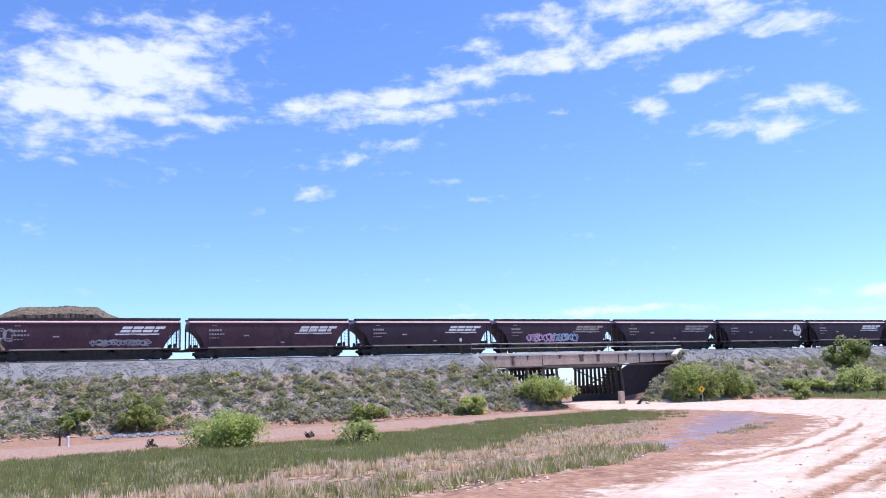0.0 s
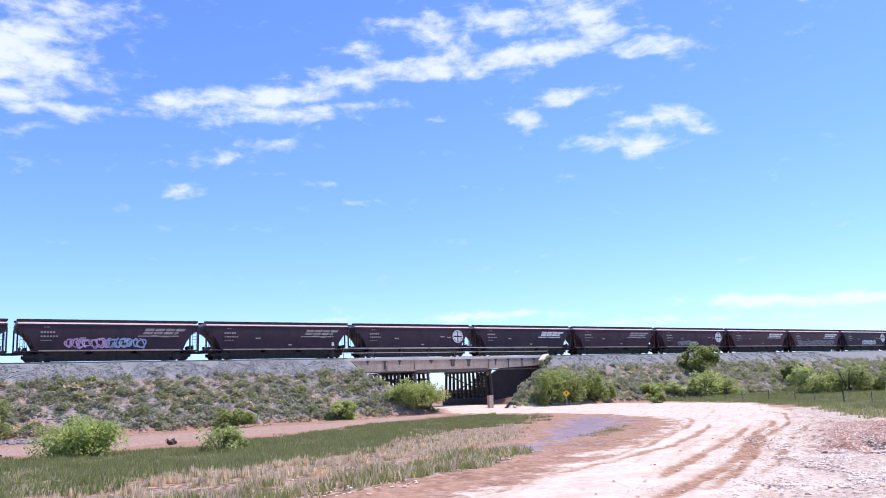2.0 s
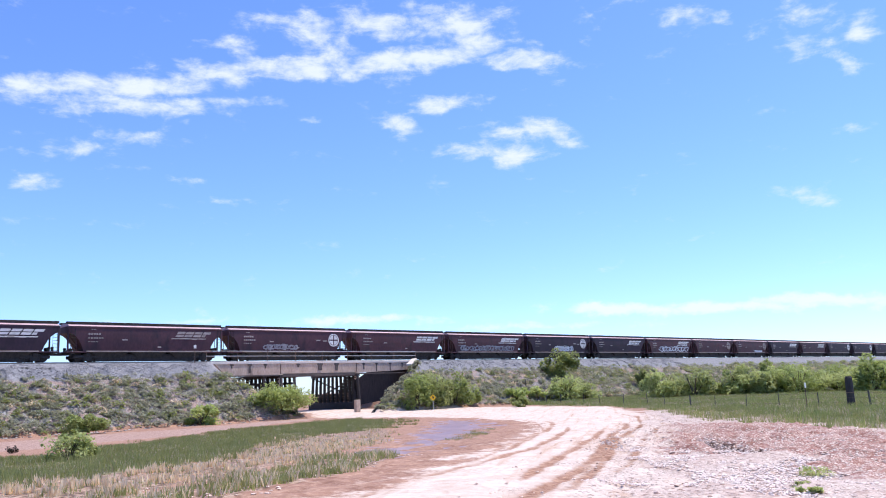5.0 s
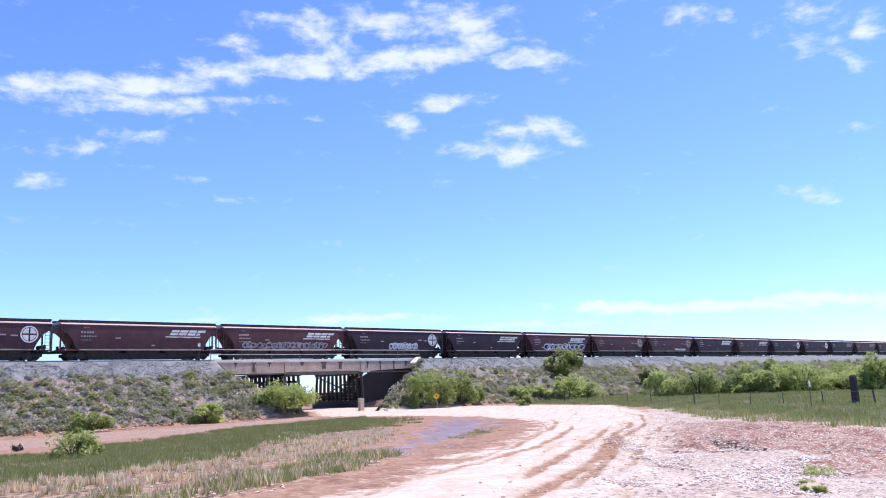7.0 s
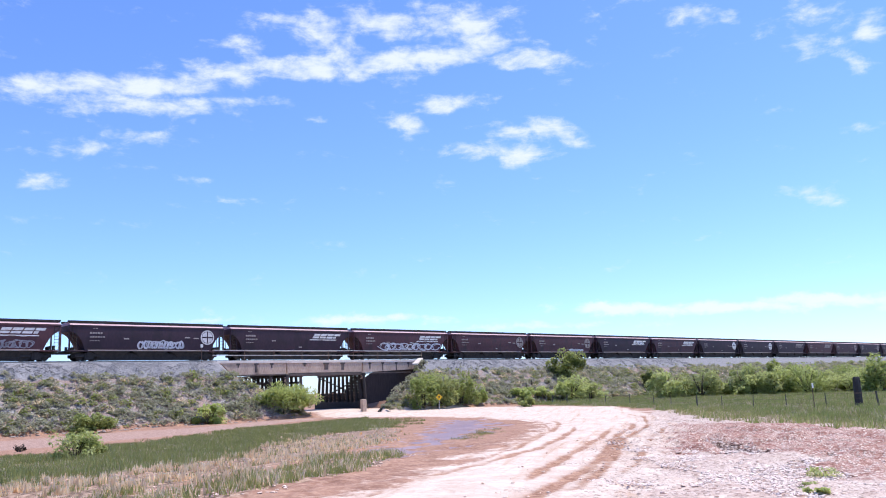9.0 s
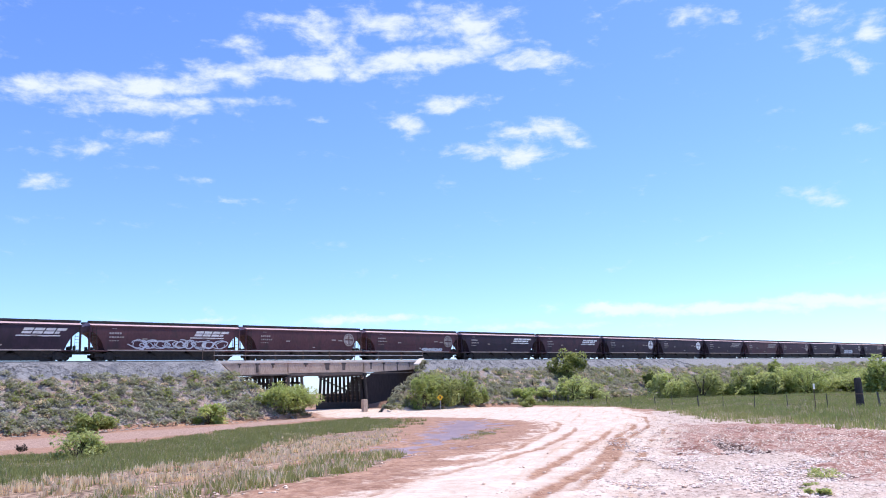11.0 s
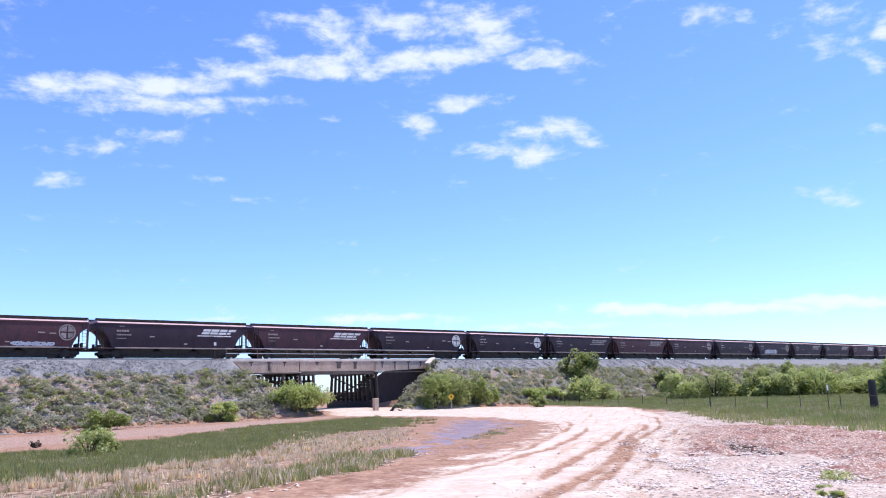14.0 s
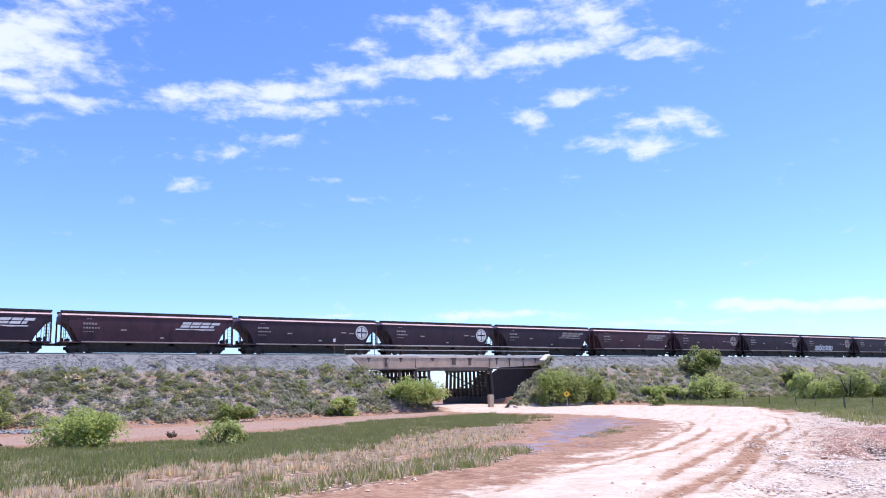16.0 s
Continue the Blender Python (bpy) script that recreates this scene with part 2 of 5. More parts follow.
BROWNS = [mat("freight car brown " + n, d, l, scale=0.35, fine=5, rough=0.62, bump=0.1, spots=(st, 0.7, th), stretch=(1, 1, 0.45))
          for n, d, l, st, th in (
              ("oxide", (0.048, 0.016, 0.025), (0.086, 0.029, 0.041), (0.033, 0.014, 0.023), 0.55),
              ("plum", (0.027, 0.012, 0.022), (0.050, 0.021, 0.036), (0.026, 0.013, 0.02), 0.52),
              ("rust", (0.066, 0.021, 0.027), (0.112, 0.039, 0.045), (0.056, 0.026, 0.028), 0.56))]
# pale pink puts the sunlight on the roof slopes into the colour
M_ROOF = mat("sun-bright roof sheet", (0.50, 0.32, 0.33), (0.68, 0.49, 0.50), scale=0.6, fine=6, rough=0.9)

# ---- ground ----
RAIL_Z, TRACK_Y = 6.05, 90.3
BED_Z, BED_HALF, SLOPE = 5.80, 3.3, 1.75
BRIDGE_X0, BRIDGE_X1 = 47.2, 78.7
WING_TOP, WING_FOOT = (78.6, 87.2), (61.5, 76.2)


def sm(a, b, v):
    return (lambda t: t * t * (3 - 2 * t))(np.clip((v - a) / (b - a), 0, 1))


def bumps(x, y, size, seed):
    """Smooth uneven waves of about that size, from -1 to 1."""
    out = 0
    rs = np.random.RandomState(seed)
    for k in range(9):
        a, ph, w = rs.uniform(0, 6.28), rs.uniform(0, 6.28), size * rs.uniform(0.6, 1.6)
        out = out + np.sin((x * math.cos(a) + y * math.sin(a)) * 6.283 / w + ph)
    return out / 4.0


def plain(x, y):
    d = np.hypot(x, y)
    z = -0.95 * sm(8, 60, d) + 0.45 * np.exp(-((x - 64) / 12) ** 2 - ((y - 90) / 14) ** 2)
    return z + 0.05 * bumps(x, y, 9, 3) * sm(4, 14, d)


def bank_height(x, y):
    """The railway bank, with the gap that the bridge spans."""
    side = np.abs(y - TRACK_Y) - BED_HALF
    top = BED_Z - np.maximum(0, side) / SLOPE
    left = np.where(x > BRIDGE_X0 - 1.0, 4.6 - (x - BRIDGE_X0 + 0.6) / 0.95, 99.0)
    # right of the opening a splayed wing wall holds the bank back
    (ax, ay), (bx, by) = WING_TOP, WING_FOOT
    past = ((x - ax) * (by - ay) - (y - ay) * (bx - ax)) / math.hypot(bx - ax, by - ay)
    open_ = np.where(y < ay, past > -0.35, x < ax + 0.35)
    gap = np.where(open_ & (x > 60), -9.0, np.where(x < 62, left, 99.0))
    return np.minimum(top, gap)


def ground_z(x, y):
    x, y = np.asarray(x, float), np.asarray(y, float)
    b = bank_height(x, y)
    rough = 0.22 * bumps(x, y, 2.6, 8) + 0.12 * bumps(x, y, 1.2, 9)
    b = b + np.where(b < BED_Z - 0.5, rough * 0.75, 0)
    return np.maximum(plain(x, y), b)


def inside_poly(pts, x, y):
    """Signed distance to a closed outline, positive inside."""
    pts = np.array(pts, float)
    d = np.full(x.shape, 1e9)
    odd = np.zeros(x.shape, bool)
    for (ax, ay), (bx, by) in zip(pts, np.roll(pts, -1, 0)):
        ex, ey = bx - ax, by - ay
        t = np.clip(((x - ax) * ex + (y - ay) * ey) / (ex * ex + ey * ey + 1e-9), 0, 1)
        d = np.minimum(d, np.hypot(x - ax - t * ex, y - ay - t * ey))
        odd ^= ((ay > y) != (by > y)) & (x < ex * (y - ay) / (ey + 1e-12) + ax)
    return np.where(odd, d, -d)


ROAD = ((-6, -12), (-3, 1), (3, 7.6), (8, 11.4), (10.8, 12.7), (14.7, 15.1), (17.5, 16.8), (22.2, 20.0), (30.8, 26.2), (40, 33), (47.3, 41), (51, 49), (53, 57), (52, 66), (52, 74), (58, 84),
        (60, 110), (68, 110), (67, 86), (74, 80), (78.5, 65), (73, 50.2), (54, 33), (33, 19.6), (18.7, 11.5), (10.5, 6.3), (6, -12))
PUDDLE = ((14.0, 17.6), (17.2, 22.1), (24.3, 28.7), (36, 40.5), (46, 49), (49.5, 46.8), (41.5, 37.6), (31.3, 29.6), (23.3, 23.8), (17.0, 18.6), (15.0, 17.0))
PUDDLE_NEAR = ((6.6, 14.4), (8.8, 15.4), (11.0, 16.6), (11.4, 15.9), (9.2, 14.6), (7.2, 13.8))
GREEN = ((-30, 40), (-1.7, 41), (5.3, 42.4), (10.5, 42.0), (14.9, 44.1), (21, 50.0), (29.8, 56), (38.4, 62), (44.4, 63), (50, 64.5), (46, 53), (37.5, 45.4), (30.5, 42.6), (27.5, 42.6), (21.2, 34.0), (14.4, 25.6),
         (11.2, 23.2), (8.8, 21.7), (6.9, 20.8), (5.1, 19.9), (3.6, 19.2), (1.8, 18.3), (0.7, 17.6), (-30, 8))
STRAW_BAND = ((-14, 14), (0.7, 17.6), (1.8, 18.3), (3.6, 19.2), (5.1, 19.9), (6.9, 20.8), (8.8, 21.7), (11.2, 23.2), (14.4, 25.6), (21.2, 34.0), (27.5, 42.6), (37.5, 45.4), (36, 42.6),
              (28, 33.5), (21.3, 26.4), (15.9, 21.8), (12.8, 20.1), (10, 17.5), (7.9, 16.4), (6.4, 15.8), (5.2, 15.2), (2.9, 14.6), (-14, 9))
WEED_STRIP = ((-14, 10), (2.9, 14.6), (5.8, 15.9), (7.4, 15.9), (9.2, 16.5), (11.9, 18.8), (15.5, 21.3), (17.4, 20.8), (14.8, 17.6), (12.6, 16.0), (10.2, 14.5), (8.5, 13.9), (6.8, 13.3), (3, 11.6), (-14, 5))
POOL_WEEDS = ((24, 25.4), (30, 30.2), (36.5, 34.2), (36, 32.4), (29, 27.4), (25, 24.8))
RED = ((20.6, 14), (27, 18.4), (33.4, 22.4), (40.5, 24), (43, 19), (34.2, 12.6), (30.1, 9.8), (22, 3.5), (13.0, 3.0), (14.2, 4.9), (17.8, 7.6), (18.0, 9.0), (18.8, 11.2))
GULLY = ((18.3, 8.5), (18.9, 10.1), (22.3, 12.4), (24.8, 13.5), (24.6, 12.7), (22.2, 10.7), (20, 8.9))
LANE = ((-40, 47), (-4, 45), (6.7, 49), (16.8, 54), (28.2, 57.4), (44, 67), (52, 73), (45.9, 73.4), (35, 69.5), (25.5, 70), (14, 67), (3.2, 60.5), (-40, 56))
RUBBLE = ((11, 6.4), (18.7, 11.5), (33, 19.6), (54, 33), (64, 37.5), (49.5, 25), (40.8, 17.6), (31, 9.8), (26, -6), (8, -14))
MEADOW = ((63.5, 39.0), (73.0, 49.6), (76.5, 55), (79.5, 63), (86, 76), (400, 80), (400, -60), (60, -20), (31.5, 9.0), (32.8, 11.3), (37.6, 14.8), (43.5, 20.6), (45, 23.5), (52.3, 29.5))


def ruts(x, y):
    """Wheel ruts along the bend: how deep the soil is churned, 0 to 1."""
    out = np.zeros(x.shape)
    for pts, w in RUTS:
        d = np.full(x.shape, 1e9)
        for (ax, ay), (bx, by) in zip(pts[:-1], pts[1:]):
            ex, ey = bx - ax, by - ay
            t = np.clip(((x - ax) * ex + (y - ay) * ey) / (ex * ex + ey * ey), 0, 1)
            d = np.minimum(d, np.hypot(x - ax - t * ex, y - ay - t * ey))
        head, tail = pts[0], pts[-1]
        fade = sm(1.0, 5.0, np.hypot(x - head[0], y - head[1])) * sm(1.0, 16.0, np.hypot(x - tail[0], y - tail[1]))
        worn = np.clip(0.92 + 0.3 * bumps(x, y, 2.4, 15), 0.68, 1)
        out = np.maximum(out, np.maximum(np.exp(-(d / w) ** 2), 0.46 * np.exp(-(d / (4.5 * w)) ** 2)) * fade * worn)
    return out


def smooth_line(pts, n=60):
    """A smooth line through a few points of the plan."""
    p = np.array(pts, float)
    t = np.linspace(0, len(p) - 1, n)
    out = []
    for u in t:
        i = int(min(u, len(p) - 2))
        f = u - i
        p0, p1, p2, p3 = p[max(i - 1, 0)], p[i], p[i + 1], p[min(i + 2, len(p) - 1)]
        out.append(tuple(0.5 * ((2 * p1) + (p2 - p0) * f + (2 * p0 - 5 * p1 + 4 * p2 - p3) * f * f + (3 * p1 - p0 - 3 * p2 + p3) * f ** 3)))
    return out


RUTS = [(smooth_line(p), w) for p, w in (
    (((4, 9.8), (8.3, 12.1), (10.7, 13.2), (13.8, 14.9), (17.4, 16.7), (27.3, 23.2), (37.9, 30.4), (46, 37), (53, 46)), 0.26),
    (((7, 10.6), (10.9, 12.6), (16.3, 14.9), (22.7, 18.6), (35.9, 27.6), (46, 35.5)), 0.20),
    (((6, 6.2), (9.8, 8.4), (12.4, 9.8), (16.6, 12.1), (21.2, 14.9), (29.5, 20.3), (40, 26.5), (52, 35)), 0.22),
    (((9.6, 8.9), (14.2, 11.8), (21.2, 15.9), (30, 21.4), (44, 30.5)), 0.18),
    (((5, 9.2), (9.0, 11.4), (15, 14.6), (24, 20.6), (36, 29.4), (48, 41), (54, 54)), 0.16),
    (((8, 7.0), (13, 9.6), (19, 13.2), (27, 18.2), (40, 25.6), (54, 35.2), (64, 46)), 0.18),
    (((11, 8.0), (17, 11.2), (26, 16.4), (40, 24.2), (56, 34.4), (67, 46.5)), 0.16))]


def axis(stops):
    out = [stops[0][0]]
    for (a, _), (b, step) in zip(stops[:-1], stops[1:]):
        n = max(1, round((b - a) / step))
        out += [a + (b - a) * (k + 1) / n for k in range(n)]
    return np.array(out)


gx = axis(((-4500, 0), (-600, 600), (-150, 60), (-40, 8), (-8, 1.2), (3, 0.6), (42, 0.20), (66, 0.3), (100, 0.5), (180, 1.5), (420, 8), (900, 60), (4500, 600)))
gy = axis(((-4500, 0), (-600, 600), (-100, 80), (-12, 8), (4, 1.2), (36, 0.20), (62, 0.4), (88, 0.42), (104, 0.9), (130, 4), (600, 40), (4500, 600)))
GX, GY = np.meshgrid(gx, gy)
vx, vy = GX.ravel(), GY.ravel()
wob = bumps(vx, vy, 2.2, 5) * 0.45 + bumps(vx, vy, 0.9, 6) * 0.2
road = sm(-1.6, 1.8, inside_poly(ROAD, vx, vy) + wob * 1.4) * (1 - sm(0.1, 0.5, bank_height(vx, vy) - plain(vx, vy)))
pool = sm(-0.3, 0.5, inside_poly(PUDDLE, vx, vy) + wob * 2.8 - 0.5)
pool = np.maximum(pool, sm(-0.15, 0.25, inside_poly(PUDDLE_NEAR, vx, vy) + wob * 0.6))
red = sm(-0.8, 0.8, inside_poly(RED, vx, vy) + wob * 1.6)
stubble_shade = sm(-0.5, 0.5, np.maximum(inside_poly(STRAW_BAND, vx, vy), inside_poly(WEED_STRIP, vx, vy)) + wob * 0.8)
washed = sm(-0.3, 0.3, inside_poly(GULLY, vx, vy) + bumps(vx, vy, 1.1, 18) * 0.5 - 0.05)
green = sm(-1.0, 1.2, inside_poly(GREEN, vx, vy) + wob * 1.5)
lane = sm(-0.8, 0.8, inside_poly(LANE, vx, vy) + wob)
rubble = sm(-1.0, 1.0, inside_poly(RUBBLE, vx, vy) + wob * 1.5 + 1.8)
meadow = sm(-1.0, 1.0, inside_poly(MEADOW, vx, vy) + wob * 1.5)
rut = ruts(vx, vy) * road
base_h = ground_z(vx, vy)
on_bank = sm(0.15, 0.6, base_h - plain(vx, vy))
ballast = sm(BED_Z - 2.2, BED_Z - 1.3, base_h + 0.25 * wob) * on_bank
vz = base_h - 0.07 * rut * (1 - pool) - 0.06 * pool + (0.035 * bumps(vx, vy, 0.9, 12) + 0.055 * bumps(vx * 0.3 + vy * 0.1, vy - vx * 0.55, 1.7, 17)) * rubble + 0.02 * bumps(vx, vy, 1.6, 13) * road
# washed soil: low banks and channels
vz = vz + (0.18 * (0.5 - np.abs(bumps(vx, vy, 2.3, 19))) + 0.08 * bumps(vx, vy, 0.9, 20)) * red * sm(11, 16, np.hypot(vx, vy)) - 0.24 * washed
vz = vz + 0.03 * bumps(vx, vy, 0.8, 14) * (1 - road) * (1 - on_bank) * sm(60, 20, np.hypot(vx, vy))
far_flat = sm(450, 900, np.hypot(vx, vy))
vz = vz * (1 - far_flat * (on_bank < 0.01)) + (-3.0) * far_flat * (on_bank < 0.01)
nx, ny = len(gx), len(gy)
quads = [(j * nx + i, j * nx + i + 1, (j + 1) * nx + i + 1, (j + 1) * nx + i) for j in range(ny - 1) for i in range(nx - 1)]
gm = bpy.data.meshes.new("ground")
gm.from_pydata(np.stack([vx, vy, vz], 1).tolist(), [], quads)
for face_name, cols in (("cover_a", (road, pool, green, lane)), ("cover_b", (rubble, meadow, rut, ballast)), ("cover_c", (on_bank, red, washed, stubble_shade))):
    at = gm.color_attributes.new(face_name, "FLOAT_COLOR", "POINT")
    at.data.foreach_set("color", np.stack(cols, 1).astype(np.float32).ravel())
gm.polygons.foreach_set("use_smooth", [True] * len(gm.polygons))


def ground_material():
    m = bpy.data.materials.new("red soil, road, gravel and scrub")
    m.use_nodes = True
    nt = m.node_tree
    bsdf = nt.nodes["Principled BSDF"]
    tc = nt.nodes.new("ShaderNodeTexCoord")

    def nz(scale, det=5.0, rough=0.55):
        n_ = nt.nodes.new("ShaderNodeTexNoise")
        n_.inputs["Scale"].default_value = scale
        n_.inputs["Detail"].default_value = det
        n_.inputs["Roughness"].default_value = rough
        nt.links.new(tc.outputs["Object"], n_.inputs["Vector"])
        return n_.outputs[0]

    def two(dark, light, src, a=0.38, b=0.66):
        r = nt.nodes.new("ShaderNodeValToRGB")
        r.color_ramp.elements[0].position, r.color_ramp.elements[1].position = a, b
        r.color_ramp.elements[0].color, r.color_ramp.elements[1].color = (*dark, 1), (*light, 1)
        nt.links.new(src, r.inputs[0])
        return r.outputs[0]

    def mix(fac, a, b):
        x = nt.nodes.new("ShaderNodeMix")
        x.data_type = "RGBA"
        nt.links.new(fac, x.inputs["Factor"])
        nt.links.new(a, x.inputs["A"])
        nt.links.new(b, x.inputs["B"])
        return x.outputs["Result"]

    def edge(src, by, amount=0.5):
        """A cover's edge, broken up by grain."""
        a = nt.nodes.new("ShaderNodeMath")
        a.operation = "MULTIPLY_ADD"
        a.inputs[1].default_value, a.inputs[2].default_value = amount, -amount * 0.5
        nt.links.new(by, a.inputs[0])
        s = nt.nodes.new("ShaderNodeMath")
        s.operation = "ADD"
        nt.links.new(src, s.inputs[0])
        nt.links.new(a.outputs[0], s.inputs[1])
        r = nt.nodes.new("ShaderNodeMapRange")
        r.interpolation_type = "SMOOTHSTEP"
        r.inputs[1].default_value, r.inputs[2].default_value = 0.3, 0.7
        nt.links.new(s.outputs[0], r.inputs[0])
        return r.outputs[0]

    def cover(name):
        a = nt.nodes.new("ShaderNodeVertexColor")
        a.layer_name = name
        s = nt.nodes.new("ShaderNodeSeparateColor")
        nt.links.new(a.outputs[0], s.inputs[0])
        return s.outputs[0], s.outputs[1], s.outputs[2], a.outputs[1]

    road_, pool_, green_, lane_ = cover("cover_a")
    rubble_, meadow_, rut_, ballast_ = cover("cover_b")
    bank_, red_, washed_, stubble_shade_ = cover("cover_c")
    broad, mid, fine, grit = nz(0.25), nz(1.3), nz(6.0), nz(30.0, 3.0)
    # loose pebbles, each with a tone of its own
    vo = nt.nodes.new("ShaderNodeTexVoronoi")
    vo.inputs["Scale"].default_value = 10.0
    nt.links.new(tc.outputs["Object"], vo.inputs["Vector"])
    sp = nt.nodes.new("ShaderNodeSeparateColor")
    nt.links.new(vo.outputs["Color"], sp.inputs[0])
    cell_tone = sp.outputs[0]
    pk = nt.nodes.new("ShaderNodeMapRange")
    pk.inputs[1].default_value, pk.inputs[2].default_value = 0.42, 0.30
    nt.links.new(vo.outputs["Distance"], pk.inputs[0])
    pm = nt.nodes.new("ShaderNodeMath")
    pm.operation = "MULTIPLY"
    nt.links.new(pk.outputs[0], pm.inputs[0])
    nt.links.new(rubble_, pm.inputs[1])
    pebbles = pm.outputs[0]
    # tyre-swept streaks along the bend
    sw = nt.nodes.new("ShaderNodeMapping")
    sw.vector_type = "TEXTURE"
    sw.inputs["Rotation"].default_value = (0, 0, 0.60)
    sw.inputs["Scale"].default_value = (8.0, 0.45, 1.0)
    nt.links.new(tc.outputs["Object"], sw.inputs[0])
    sn = nt.nodes.new("ShaderNodeTexNoise")
    sn.inputs["Scale"].default_value = 1.0
    sn.inputs["Detail"].default_value = 6.0
    sn.inputs["Distortion"].default_value = 0.25
    nt.links.new(sw.outputs[0], sn.inputs["Vector"])
    sr = nt.nodes.new("ShaderNodeMapRange")
    sr.inputs[1].default_value, sr.inputs[2].default_value, sr.inputs[4].default_value = 0.53, 0.70, 0.75
    nt.links.new(sn.outputs[0], sr.inputs[0])
    streaky = sr.outputs[0]
    soil = mix(fine, two((0.20, 0.09, 0.055), (0.42, 0.23, 0.15), mid), two((0.285, 0.145, 0.09), (0.52, 0.32, 0.22), fine))
    col = soil
    turf = mix(mid, two((0.09, 0.10, 0.035), (0.20, 0.20, 0.08), fine), two((0.25, 0.17, 0.10), (0.36, 0.28, 0.16), fine))
    col = mix(edge(green_, fine, 0.7), col, turf)
    # dark mottled soil paints the shadows missing between the stubble clumps
    col = mix(edge(stubble_shade_, fine, 0.7), col, mix(edge(mid, fine, 0.9), two((0.10, 0.06, 0.035), (0.30, 0.19, 0.12), fine, 0.42, 0.6), two((0.24, 0.14, 0.09), (0.50, 0.34, 0.25), fine)))
    col = mix(edge(meadow_, fine, 0.6), col, two((0.12, 0.12, 0.05), (0.28, 0.25, 0.13), fine))
    col = mix(edge(rubble_, fine, 0.8), col, mix(edge(broad, mid, 0.8), two((0.40, 0.27, 0.215), (0.66, 0.51, 0.43), fine), two((0.44, 0.32, 0.26), (0.74, 0.61, 0.53), grit)))
    col = mix(edge(red_, mid, 0.9), col, mix(edge(mid, fine, 0.8), two((0.23, 0.09, 0.065), (0.39, 0.195, 0.145), fine), two((0.30, 0.145, 0.105), (0.70, 0.54, 0.46), grit, 0.44, 0.6)))
    # the gully is much darker than the red soil round it
    col = mix(edge(washed_, fine, 0.5), col, two((0.05, 0.026, 0.02), (0.15, 0.08, 0.06), fine))
    col = mix(edge(lane_, fine, 0.6), col, two((0.28, 0.165, 0.125), (0.50, 0.335, 0.265), fine))
    slope_c = mix(edge(mid, broad, 0.9), two((0.12, 0.11, 0.105), (0.35, 0.325, 0.305), fine), two((0.20, 0.125, 0.10), (0.43, 0.31, 0.26), fine))
    col = mix(edge(bank_, fine, 0.4), col, slope_c)
    col = mix(edge(ballast_, fine, 0.5), col, mix(mid, two((0.12, 0.116, 0.122), (0.32, 0.31, 0.325), fine), two((0.15, 0.145, 0.15), (0.38, 0.365, 0.375), grit)))
    lit = mix(broad, two((0.50, 0.35, 0.265), (0.73, 0.58, 0.48), mid), two((0.60, 0.46, 0.375), (0.80, 0.68, 0.595), fine))
    lit = mix(streaky, lit, two((0.40, 0.23, 0.14), (0.60, 0.41, 0.29), fine))
    col = mix(edge(road_, fine, 0.6), col, lit)
    col = mix(edge(pebbles, fine, 0.3), col, two((0.30, 0.19, 0.145), (0.70, 0.57, 0.49), cell_tone, 0.1, 0.9))
    col = mix(edge(rut_, fine, 0.35), col, two((0.27, 0.13, 0.075), (0.48, 0.28, 0.18), fine))
    col = mix(edge(pool_, mid, 0.9), col, two((0.26, 0.145, 0.125), (0.40, 0.25, 0.22), mid))
    nt.links.new(col, bsdf.inputs["Base Color"])
    wet = edge(pool_, mid, 0.9)
    rg = nt.nodes.new("ShaderNodeMapRange")
    rg.inputs[3].default_value, rg.inputs[4].default_value = 0.95, 0.34
    nt.links.new(wet, rg.inputs[0])
    nt.links.new(rg.outputs[0], bsdf.inputs["Roughness"])
    bp = nt.nodes.new("ShaderNodeBump")
    bp.inputs["Distance"].default_value = 0.06
    st = nt.nodes.new("ShaderNodeMapRange")
    st.inputs[3].default_value, st.inputs[4].default_value = 0.8, 0.05
    nt.links.new(wet, st.inputs[0])
    nt.links.new(st.outputs[0], bp.inputs["Strength"])
    hm = nt.nodes.new("ShaderNodeMath")
    hm.operation = "MULTIPLY_ADD"
    hm.inputs[1].default_value = 0.7
    nt.links.new(pebbles, hm.inputs[0])
    nt.links.new(fine, hm.inputs[2])
    nt.links.new(hm.outputs[0], bp.inputs["Height"])
    nt.links.new(bp.outputs[0], bsdf.inputs["Normal"])
    return m


gm.materials.append(ground_material())
ground = tagged(new("ground", gm), "red dirt plain with a pale road, grass strips and a railway bank", "ground", kind="structure")


# ---- building blocks ----
def part(name, bm, material, parent, label=""):
    """Links a bmesh or a mesh as one object under a thing or under a part."""
    if isinstance(bm, bmesh.types.BMesh):
        me = bpy.data.meshes.new(name)
        bm.to_mesh(me)
        bm.free()
    else:
        me = bm
    if material is not None and not me.materials:
        me.materials.append(material)
    ob = new(name, me)
    ob.parent = parent
    if label:
        ob["label"] = label
    return ob


def thing(name, label, category, group="", at=(0, 0, 0), rz=0.0, kind=""):
    ob = new(name)
    ob.empty_display_size = 0.3
    ob.matrix_world = pose(*at, 0, 0, rz)
    return tagged(ob, label, category, group, kind)


